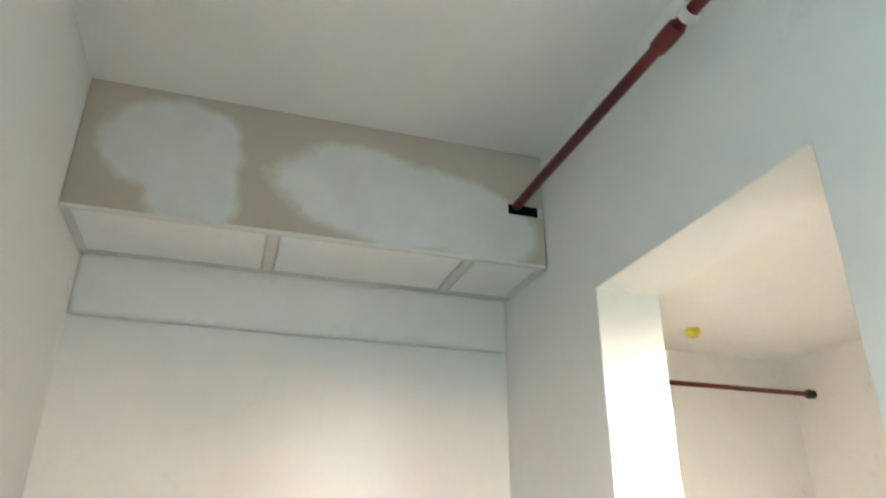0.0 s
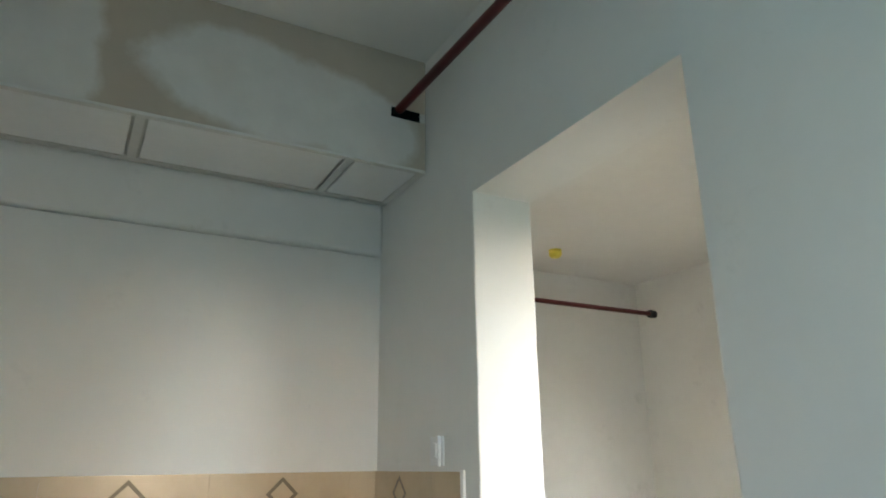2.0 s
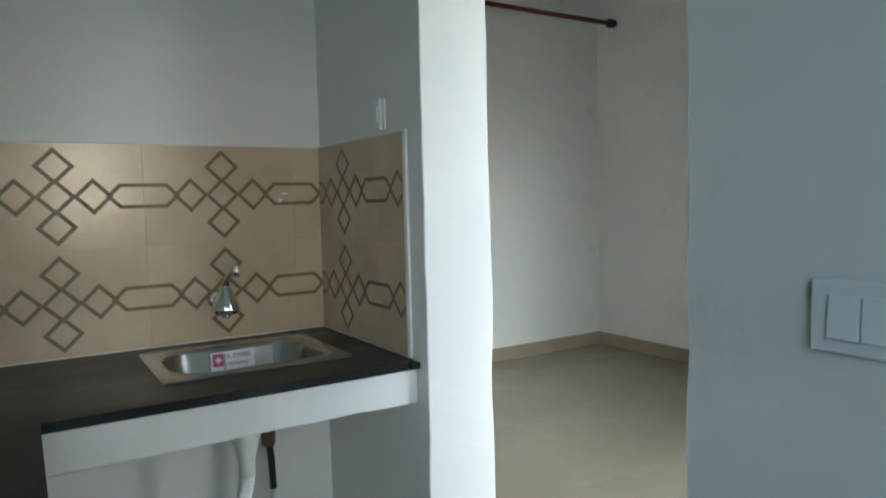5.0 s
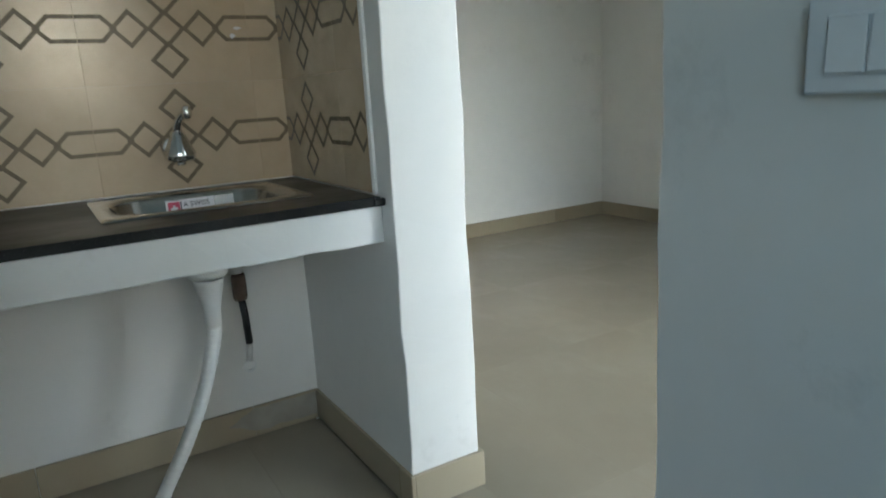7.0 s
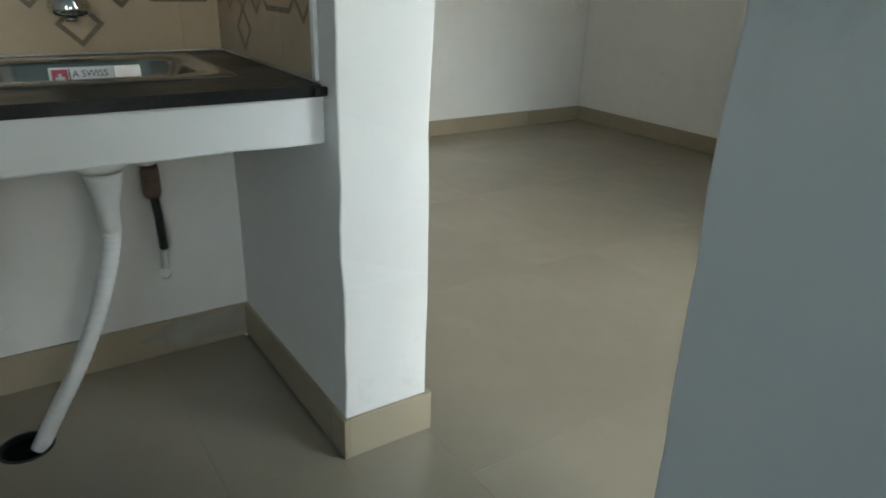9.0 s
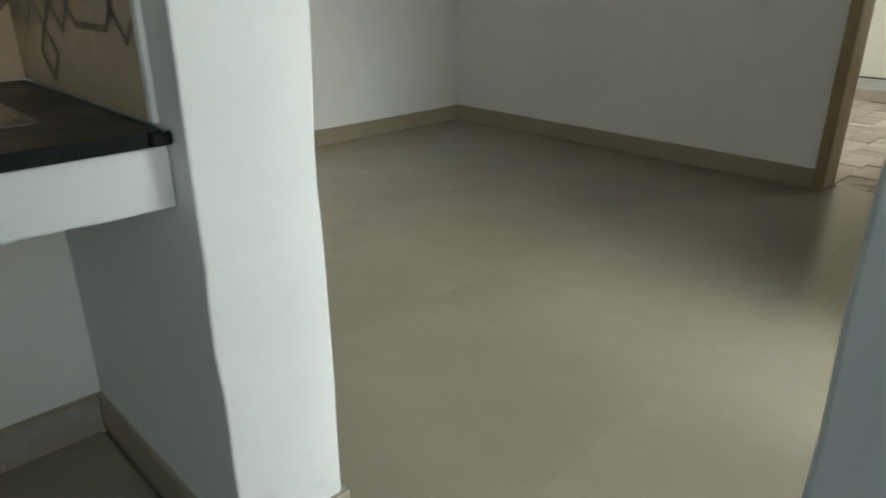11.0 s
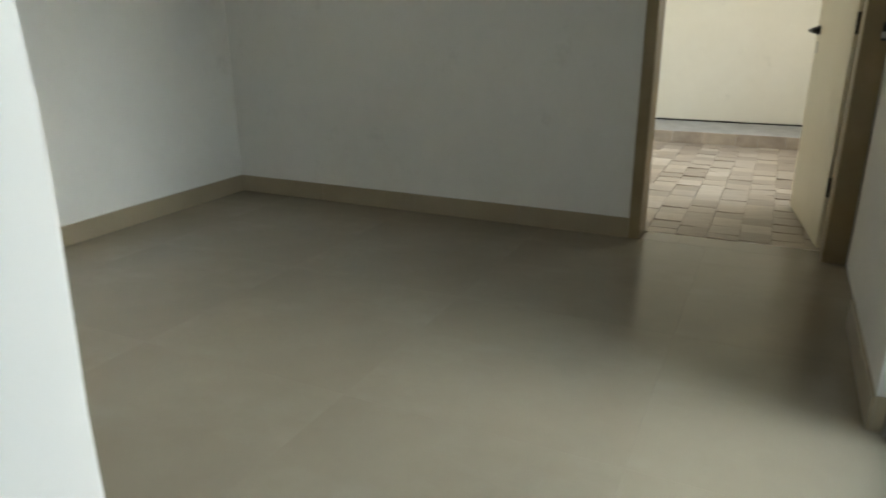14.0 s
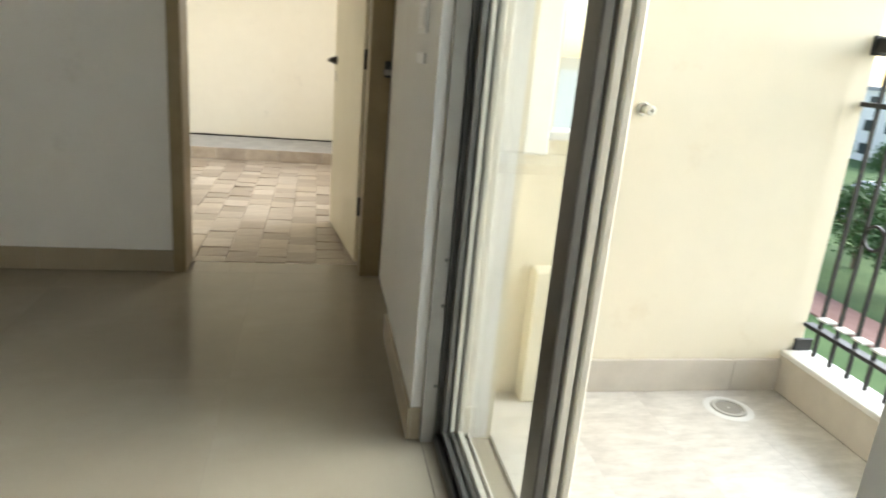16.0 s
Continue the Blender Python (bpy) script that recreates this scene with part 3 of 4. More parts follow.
def tap():
    e = empty("wall_tap", "chrome wall-mounted tap above the sink", "tap")
    x, z = -0.345, 0.925
    part("wall_flange", lathe([(0.034, -0.0085), (0.034, -0.013), (0.026, -0.026), (0.015, -0.03)], (x, 0, z), 'Y'), M_CHROME, e, smooth=True)
    part("stem", tube([(x, -0.029, z), (x, -0.06, z)], 0.0125, 14), M_CHROME, e, smooth=True)
    b = (x + 0.004, -0.078, z)
    part("body", lathe([(0.008, -0.034), (0.032, -0.033), (0.041, -0.026), (0.042, -0.014), (0.035, 0.004), (0.024, 0.026), (0.018, 0.044), (0.008, 0.052)], b), M_CHROME, e, smooth=True)
    part("lever", tube(smooth_path([(x + 0.004, -0.078, z + 0.05), (x + 0.009, -0.088, z + 0.072), (x + 0.018, -0.102, z + 0.088), (x + 0.026, -0.115, z + 0.098)], 5),
                       [0.012 - 0.0003 * k for k in range(16)], 12), M_CHROME, e, smooth=True)
    part("lever_tip", lathe([(0.003, -0.020), (0.010, -0.016), (0.0125, -0.004), (0.0115, 0.012), (0.004, 0.017)], (x + 0.028, -0.117, z + 0.096)), M_CHROME, e, smooth=True)
    part("outlet", lathe([(0.011, -0.044), (0.014, -0.042), (0.014, -0.0345), (0.009, -0.0342)], b), M_CHROME, e, smooth=True)


tap()


def waste_hose():
    e = empty("sink_waste_hose", "white ribbed waste hose hanging into a floor hole", "hose")
    cx, cy = (SINK[0] + SINK[1]) / 2 - 0.003, (SINK[2] + SINK[3]) / 2
    part("coupling_flange", lathe([(0.03, 0.0), (0.052, -0.006), (0.052, -0.022), (0.038, -0.034)], (cx, cy, ZC - 0.168)), M_PVC, e, smooth=True)
    part("coupling", tube([(cx, cy, ZC - 0.2025), (cx, cy, ZC - 0.212), (cx, cy, ZC - 0.242), (cx - 0.001, cy, ZC - 0.27), (cx - 0.001, cy, ZC - 0.285), (cx - 0.001, cy, ZC - 0.33)],
                          [0.038, 0.0375, 0.031, 0.0245, 0.0215, 0.0205], 20), M_PVC, e, smooth=True)
    pts = smooth_path([(cx, cy, ZC - 0.32), (cx - 0.004, cy, 0.45), (cx - 0.03, cy, 0.36), (cx - 0.066, cy + 0.002, 0.265), (cx - 0.115, cy + 0.004, 0.165),
                       (cx - 0.165, cy + 0.006, 0.08), (cx - 0.20, cy + 0.006, 0.02), (cx - 0.215, cy + 0.006, -0.008)], 14)
    rad = [0.0182 + 0.0014 * math.sin(i * 2.1) for i in range(len(pts))]
    part("hose", tube(pts, rad, 14), M_PVC, e, smooth=True)


waste_hose()


def supply_pipe():
    e = empty("supply_pipe_stub", "brown and black water pipe stub on the kitchen wall", "pipe")
    x = -0.228
    part("collar", lathe([(0.016, 0.0), (0.02, -0.002), (0.02, -0.035), (0.016, -0.037)], (x, -0.05, 0.585)), M_PVC, e, "white plastic collar", smooth=True)
    part("fitting", lathe([(0.018, -0.0375), (0.021, -0.05), (0.021, -0.11), (0.017, -0.12)], (x + 0.004, -0.05, 0.585)), M_BRASS, e, smooth=True)
    part("black_stub", tube([(x + 0.006, -0.05, 0.466), (x + 0.011, -0.049, 0.41), (x + 0.014, -0.047, 0.325)], 0.0105, 12), M_BLACK, e, smooth=True)
    part("strap", tube(smooth_path([(x + 0.014, -0.046, 0.325), (x + 0.015, -0.035, 0.30), (x + 0.016, -0.02, 0.275), (x + 0.017, -0.006, 0.255)], 4), [0.009] * 12 + [0.006], 8), M_PVC, e, smooth=True)
    part("strap_loop", lathe([(0.014, -0.001), (0.021, -0.001), (0.021, -0.006), (0.014, -0.006)], (x + 0.017, -0.0, 0.236), 'Y', 18, ring=True), M_PVC, e)
    part("riser", tube([(x, -0.05, 0.585), (x, -0.05, ZC - 0.0755)], 0.011, 10), M_PVC, e)


supply_pipe()


# ---------- switches ----------
def lobby_switch():
    e = empty("light_switch", "white modular switch plate with two rockers, screwed on the wall", "switch")
    y1, z1 = -1.624, 1.103
    h, w = 0.090, 0.125
    # Dark grey rim paints the shadow on the box's north side.
    part("back_box", box(-0.012, y1 - w + 0.003, z1 - h + 0.003, -0.0005, y1 + 0.004, z1 - 0.004, bev=0.002), M_SWITCHSHADE, e, "mounting rim with its side shadow painted dark grey")
    part("plate", box(-0.02, y1 - w, z1 - h, -0.0125, y1, z1, bev=0.003, seg=3), M_SWITCH, e)
    part("inner_frame", box(-0.0225, y1 - w + 0.022, z1 - h + 0.017, -0.0205, y1 - 0.022, z1 - 0.017, bev=0.0008), M_SWITCH, e)
    for i in range(2):
        a = y1 - 0.024 - i * 0.0395
        bm = box(-0.0285, a - 0.037, z1 - h + 0.019, -0.023, a, z1 - 0.019, bev=0.0015, seg=2)
        for v in bm.verts:
            if v.co.x < -0.027 and v.co.z > z1 - 0.045:
                v.co.x += 0.004
        part("rocker", bm, M_SWITCH, e)


lobby_switch()


def counter_switch():
    e = empty("counter_socket", "small white socket plate above the tiled splashback", "socket")
    y0, z0, z1 = -0.395, 1.40, 1.482
    part("back_plate", box(-0.006, y0, z0 + 0.002, -0.0005, y0 - 0.075, z1 - 0.002, bev=0.001), M_SWITCH, e)
    part("rocker", box(-0.014, y0 - 0.027, z0 + 0.022, -0.0065, y0 - 0.047, z1 - 0.018, bev=0.002), M_SWITCH, e)
    part("side_plate", box(-0.017, y0 - 0.058, z0, -0.0065, y0 - 0.068, z1, bev=0.002), M_SWITCH, e)


counter_switch()


def hall_switch():
    e = empty("hall_switch", "white switch plates on the hall wall by the slider", "switch")
    for z, hh in ((1.115, 0.085), (1.035, 0.03)):
        part("plate", box(1.98, YF + 0.0005, z, 2.105, YF + 0.010, z + hh, bev=0.002), M_SWITCH, e)
    for i in range(3):
        part("rocker", box(1.995 + i * 0.034, YF + 0.0105, 1.13, 2.025 + i * 0.034, YF + 0.014, 1.185, bev=0.001), M_SWITCH, e)


hall_switch()


# ---------- bedroom door ----------
def bedroom_door():
    f = empty("door_frame", "tan painted wooden door frame", "door frame", kind="structure")
    x0, x1 = XE - 0.012, XE + 0.165
    fw = 0.055
    part("jamb", box(x0, DY0 - 0.0005, 0, x1, DY0 - fw, DZ - 0.002, bev=0.003), M_FRAMEWOOD, f)
    part("jamb", box(x0, -1.328, 0, x1, YS + 0.001, DZ - 0.002, bev=0.003), M_FRAMEWOOD, f)
    part("head", box(x0, DY0 - fw - 0.0005, DZ - 0.07, x1, -1.3275, DZ - 0.002, bev=0.003), M_FRAMEWOOD, f)
    for z in (0.25, 0.95, 1.75):
        part("hinge", tube([(x1 + 0.006, -1.322, z), (x1 + 0.006, -1.322, z + 0.09)], 0.007, 8), M_BLACK, f, "dark steel hinge")
    part("strike_plate", box(x0 - 0.014, DY1 + 0.038, 0.93, x0 - 0.0005, DY1 + 0.066, 1.0, bev=0.002), M_ALUDARK, f, "dark door catch")
    part("strike_plate", box(x0 - 0.02, DY1 + 0.036, 0.94, x0 - 0.0145, DY1 + 0.07, 0.965, bev=0.002), M_STEEL, f)
    d = empty("door_1", "cream laminate bedroom door standing open", "door", kind="structure", at=(x1 + 0.004, -1.314, 0))
    turn = Matrix.Rotation(radians(8), 4, 'Z')

    def placed(bm):
        bmesh.ops.transform(bm, matrix=turn, verts=bm.verts)
        return bm

    part("leaf", placed(box(0.004, -0.034, 0.008, 0.79, 0.002, DZ - 0.08, bev=0.002)), M_LEAF, d)
    part("edge_lipping", placed(box(0.7905, -0.033, 0.008, 0.796, 0.001, DZ - 0.08, bev=0.001)), M_FRAMEWOOD, d)
    h = part("handle", placed(lathe([(0.024, 0.0025), (0.024, 0.009), (0.012, 0.013), (0.010, 0.046)], (0.73, 0, 0.955), 'Y', 16)), M_ALUDARK, d, "dark metal lever handle")
    part("lever", placed(tube([(0.73, 0.044, 0.955), (0.715, 0.048, 0.955), (0.675, 0.047, 0.954)], [0.010, 0.010, 0.008], 10)), M_ALU, h)
    part("lock_plate", placed(box(0.715, 0.0025, 0.84, 0.745, 0.006, 0.90, bev=0.001)), M_STEEL, d)


bedroom_door()


# ---------- bedroom plinth ----------
def plinth():
    e = empty("wardrobe_plinth", "low cement wardrobe plinth edged with stone tile", "plinth", kind="structure")
    x0 = 6.08
    part("base", box(x0 + 0.011, RY0 + 0.002, 0.0, RX1 - 0.002, RY1 - 0.002, 0.10, bev=0.003), M_PLINTH, e)
    y = RY0 + 0.01
    i = 0
    while y < RY1 - 0.05:
        w = 0.17 + 0.10 * ((i * 7) % 4) / 3
        w = min(w, RY1 - 0.01 - y)
        part("edge_tile", box(x0, y, 0.0, x0 + 0.0105, y + w - 0.003, 0.097, bev=0.001), M_BEDTILE, e)
        y += w
        i += 1
    bm = bmesh.new()
    pts = []
    n = 60
    for k in range(n + 1):
        yy = RY0 + 0.01 + (RY1 - RY0 - 0.02) * k / n
        pts.append((RX1 - 0.006, yy, 0.104 + 0.008 * noise.noise(Vector((yy * 4, 0, 1)))))
    part("rough_joint", tube(pts, 0.009, 6, bm=bm), M_DARKHOLE, e, "ragged dark gap under the wall plaster")


plinth()


# ---------- balcony slider ----------
def slider():
    f = empty("window_1", "three-track grey aluminium balcony sliding door, pushed open", "sliding door", kind="structure")
    y1 = -1.460
    y0 = y1 - 0.105
    part("track", box(SX0 + 0.001, y0, 0.0, SX1 - 0.001, y1, 0.018, bev=0.002), M_ALUDARK, f, "dark bottom track")
    for k in range(4):
        yy = y0 + 0.004 + k * (y1 - y0 - 0.008) / 3
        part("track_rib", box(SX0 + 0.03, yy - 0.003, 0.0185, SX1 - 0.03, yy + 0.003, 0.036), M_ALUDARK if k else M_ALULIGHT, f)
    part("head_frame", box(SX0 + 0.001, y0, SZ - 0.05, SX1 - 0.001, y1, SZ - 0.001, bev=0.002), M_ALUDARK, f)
    # Outer half of each jamb is ivory, carrying brightness from outdoors.
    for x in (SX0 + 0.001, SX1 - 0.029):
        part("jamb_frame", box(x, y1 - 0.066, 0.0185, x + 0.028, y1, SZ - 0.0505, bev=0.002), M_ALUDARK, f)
        part("outer_jamb", box(x, y0, 0.0185, x + 0.028, y1 - 0.0665, SZ - 0.0505, bev=0.002), M_ALULIGHT, f, "ivory outer edge of the frame, outdoor brightness in its colour")
    # cover strip between frame and plaster, with its screws
    part("inner_trim", box(SX1 - 0.018, y1 + 0.0005, 0.0, SX1 + 0.0095, y1 + 0.040, SZ - 0.05, bev=0.002), M_COVER, f, "grey cover strip")
    for z in (0.18, 0.42, 0.55, 1.2):
        part("screw", lathe([(0.005, 0.0), (0.005, -0.002), (0.002, -0.003)], (SX1 - 0.0185, y1 + 0.008, z), 'X', 8), M_BLACK, f)
    xr, width = SX1 - 0.03, 0.745
    # Middle panel and outer far stiles made ivory, outdoor light put into their colour.
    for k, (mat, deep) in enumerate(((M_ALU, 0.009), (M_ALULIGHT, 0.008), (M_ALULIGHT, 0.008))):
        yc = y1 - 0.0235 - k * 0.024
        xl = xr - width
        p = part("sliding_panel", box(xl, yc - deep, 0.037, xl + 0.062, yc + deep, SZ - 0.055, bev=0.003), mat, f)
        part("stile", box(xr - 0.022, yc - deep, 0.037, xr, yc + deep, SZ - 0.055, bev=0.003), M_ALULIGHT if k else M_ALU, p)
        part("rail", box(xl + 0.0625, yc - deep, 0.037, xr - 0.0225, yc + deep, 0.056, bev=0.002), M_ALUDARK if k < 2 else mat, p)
        part("rail", box(xl + 0.0625, yc - deep, SZ - 0.11, xr - 0.0225, yc + deep, SZ - 0.055, bev=0.002), mat, p)
        if k < 2:
            # Dark gap towards the next panel, drawn as a black strip.
            part("gasket", box(xl + 0.02, yc - deep - 0.003, 0.05, xl + 0.05, yc - deep - 0.0003, SZ - 0.06), M_BLACK, p, "black strip standing for the dark gap between panels")
            g = part("pane", box(xl + 0.0625, yc - 0.002, 0.0565, xr - 0.0225, yc + 0.002, SZ - 0.1105), M_GLASS, p)
            g.visible_shadow = False


slider()


# ---------- balcony things ----------
def slim_window():
    w = empty("window_2", "slim cream framed window in the balcony wall", "window", kind="structure")
    x = BX1 + 0.03
    part("window_frame", box(x, WY0 + 0.0005, WZ0, x + 0.05, WY0 + 0.012, WZ1), M_ALULIGHT, w)
    part("window_frame", box(x, WY1 - 0.012, WZ0, x + 0.05, WY1 - 0.0005, WZ1), M_ALULIGHT, w)
    part("transom", box(x, WY0 + 0.0125, 1.05, x + 0.05, WY1 - 0.0125, 1.085), M_ALULIGHT, w)
    part("window_sill", box(BX1 - 0.02, WY0 - 0.01, WZ0 - 0.025, BX1 + 0.1, WY1 + 0.01, WZ0 + 0.002, bev=0.003), M_KERBTOP, w)
    # drip ledge and pipe boxing beside it
    b = empty("pipe_boxing", "cream plastered pipe boxing in the balcony corner", "boxing", kind="structure")
    part("boxing", box(BX1 - 0.075, -1.87, 0.0, BX1 - 0.001, -1.785, 0.45, bev=0.006), M_CREAM, b)
    part("upper_boxing", box(BX1 - 0.03, -1.785, 0.80, BX1 - 0.001, YS - 0.217, 2.6, bev=0.004), M_WALL, b)


slim_window()


def tap_stub():
    e = empty("wall_tap_stub", "small pale metal tap stub on the balcony wall", "tap")
    c = (BX1, -2.075, 0.955)
    part("flange", lathe([(0.022, -0.001), (0.022, -0.005), (0.013, -0.008)], c, 'X', 16), M_ALULIGHT, e, smooth=True)
    part("stub", lathe([(0.011, -0.008), (0.012, -0.04), (0.015, -0.042), (0.015, -0.058), (0.006, -0.06)], c, 'X', 14), M_ALULIGHT, e, smooth=True)


tap_stub()


def balcony_kerb():
    e = empty("balcony_kerb", "stone-clad kerb with a pale top under the railing", "kerb", kind="structure")
    part("kerb_face", box(BX0 + 0.001, BY, 0.0, BX1 - 0.0005, BY - 0.018, 0.135, bev=0.002), M_BALCSKIRT, e)
    part("kerb_core", box(BX0 + 0.001, BY - 0.0185, -0.01, BX1 - 0.0005, BY - 0.115, 0.134), M_GROUT, e)
    part("kerb_top", box(BX0 + 0.001, BY + 0.004, 0.1355, BX1 - 0.0005, BY - 0.12, 0.155, bev=0.003), M_KERBTOP, e, "pale sill stone")


balcony_kerb()


def railing():
    e = empty("balcony_railing", "black metal balcony railing with slim flat bars", "railing")
    y = BY - 0.08
    for z, t in ((0.255, 0.007), (1.02, 0.008), (1.20, 0.022)):
        part("rail", box(BX0 + 0.002, y - 0.02, z - t, BX1 - 0.002, y + 0.02, z + t, bev=0.002), M_BLACK, e)
    n = 22
    for i in range(n):
        x = BX1 - 0.06 - i * (BX1 - BX0 - 0.1) / n
        part("bar", box(x - 0.0045, y - 0.006, 0.1555, x + 0.0045, y + 0.006, 1.178), M_BLACK, e)
        if i < n - 1:
            part("bracket", box(x - 0.055, y - 0.012, 0.30, x - 0.006, y + 0.03, 0.306), M_GRID, e)
    part("wall_bracket", box(BX1 - 0.012, y - 0.03, 1.17, BX1 - 0.001, y + 0.03, 1.23, bev=0.002), M_BLACK, e)
    part("wall_bracket", box(BX1 - 0.012, y - 0.03, 0.1555, BX1 - 0.001, y + 0.04, 0.20, bev=0.002), M_BLACK, e)
    for a, z in ((2, 0.62), (5, 0.62), (9, 0.62)):
        x = BX1 - 0.06 - (a - 0.5) * (BX1 - BX0 - 0.1) / n
        part("scroll", lathe([(0.034, -0.004), (0.044, -0.004), (0.044, 0.004), (0.034, 0.004)], (x, y, z), 'Y', 20, ring=True), M_BLACK, e)


railing()


def floor_drain():
    e = empty("floor_drain", "round steel floor drain in the balcony tile", "drain")
    c = (1.915, -2.495, 0.0)
    part("cement_collar", lathe([(0.082, 0.0005), (0.072, 0.002), (0.06, 0.0025)], c), M_KERBTOP, e, "smeared pale cement around it")
    part("rim", lathe([(0.058, 0.003), (0.056, 0.006), (0.045, 0.006), (0.044, 0.003)], c), M_TRIM, e, smooth=True)
    part("grate", lathe([(0.043, 0.0032), (0.04, 0.0042), (0.005, 0.0045)], c), M_COVER, e)


floor_drain()


def floor_hole():
    e = empty("floor_hole", "open black waste hole cut in the kitchen floor", "drain")
    c = (-0.592, -0.262, 0.0)
    part("hole_rim", lathe([(0.049, -0.0085), (0.0525, -0.0085), (0.0525, 0.0005), (0.057, 0.001), (0.056, 0.003), (0.050, 0.003)], c, 'Z', 28, ring=True), M_BLACK, e)
    # Black disc paints the unlit depth just below the tile.
    part("hole_bottom", lathe([(0.0515, -0.0098), (0.0515, -0.009), (0.001, -0.009)], c, 'Z', 24), M_DARKHOLE, e)


floor_hole()


# ---------- outdoors ----------
M_GRASS = mottled("grass", (0.06, 0.12, 0.03), (0.10, 0.17, 0.05), 0.5, 0.9, 0.4, 8, dist=0.05)
M_ROAD = mottled("asphalt", (0.05, 0.05, 0.052), (0.075, 0.075, 0.075), 0.8, 0.9)
M_PATH = mottled("red_paving", (0.30, 0.15, 0.11), (0.36, 0.19, 0.15), 1.5, 0.8)
M_LEAVES = mottled("leaves", (0.03, 0.085, 0.02), (0.07, 0.15, 0.035), 1.5, 0.7)
M_TRUNK = mottled("bark", (0.10, 0.07, 0.045), (0.15, 0.11, 0.07), 3, 0.9)
M_FACADE = mottled("pale_facade", (0.74, 0.74, 0.73), (0.80, 0.80, 0.79), 0.3, 0.8)
M_ROOF = mottled("grey_roof", (0.30, 0.31, 0.33), (0.36, 0.37, 0.39), 0.5, 0.8)
M_PANE = make_mat("dark_window_pane", (0.05, 0.06, 0.07), 0.1)
M_CARW = make_mat("white_car_paint", (0.75, 0.76, 0.78), 0.25)
M_CARB = make_mat("blue_car_paint", (0.04, 0.08, 0.25), 0.25)
M_TYRE = make_mat("tyre_rubber", (0.02, 0.02, 0.02), 0.8)
GZ = -9.0
structure("ground", box(-900, -1500, GZ - 0.5, 900, 200, GZ), M_GRASS, "lawn and open ground far below the balcony", "ground")
structure("road", box(-200, -52, GZ + 0.01, 300, -41, GZ + 0.06), M_ROAD, "asphalt road below the building", "road")
structure("pavement", box(-200, -25.5, GZ + 0.01, 300, -23.0, GZ + 0.08), M_PATH, "red paved footpath below the building", "pavement")


def tree(name, at, height, spread, seed):
    rnd = random.Random(seed)
    e = empty(name, "leafy green tree with an uneven crown", "tree", group="trees below the balcony", at=at)
    bm = tube([(0, 0, 0), (0.1, 0.05, height * 0.25), (0.0, 0.1, height * 0.55)], [0.22, 0.16, 0.09], 8)
    for k in range(6):
        a = k * 1.05 + rnd.random()
        tube([(0, 0.05, height * (0.28 + 0.05 * k)), (spread * 0.35 * math.cos(a), spread * 0.35 * math.sin(a), height * (0.45 + 0.06 * k)),
              (spread * 0.7 * math.cos(a), spread * 0.7 * math.sin(a), height * (0.55 + 0.06 * k))], [0.08, 0.05, 0.02], 6, bm=bm)
    part("trunk", bm, M_TRUNK, e)
    verts, faces = [], []
    for c in range(42):
        a, r = rnd.random() * 6.283, spread * math.sqrt(rnd.random())
        cz = height * (0.42 + 0.55 * rnd.random() * (1 - 0.5 * (r / spread) ** 2))
        cc = Vector((r * math.cos(a), r * math.sin(a), cz))
        for _ in range(75):
            d = Vector((rnd.gauss(0, 1), rnd.gauss(0, 1), rnd.gauss(0, 0.7))) * 0.34 * (0.7 + rnd.random() * 0.5)
            p = cc + d
            u = Vector((rnd.gauss(0, 1), rnd.gauss(0, 1), rnd.gauss(0, 0.5))).normalized()
            w = u.orthogonal().normalized()
            s = 0.10 + 0.08 * rnd.random()
            i = len(verts)
            verts += [p - u * s, p + w * s * 0.5, p + u * s, p - w * s * 0.5]
            faces.append((i, i + 1, i + 2, i + 3))
    me = bpy.data.meshes.new("crown")
    me.from_pydata(verts, [], faces)
    me.materials.append(M_LEAVES)
    o = new("crown", me)
    o.parent = e
    return e


first = tree("tree", (27.0, -29.5, GZ), 4.6, 2.4, 1)
second = tree("tree", (31.5, -31.0, GZ), 5.0, 2.3, 2)
for k, (tx, ty) in enumerate(((23.0, -31.0), (36.0, -30.0), (41.0, -32.0), (18.0, -29.0), (34.0, -34.5), (66.0, -56.0), (58.0, -58.0), (74.0, -57.0), (50.0, -56.0))):
    copy_thing((first, second)[k % 2], pose(tx, ty, GZ, 0, 0, 57 * k))


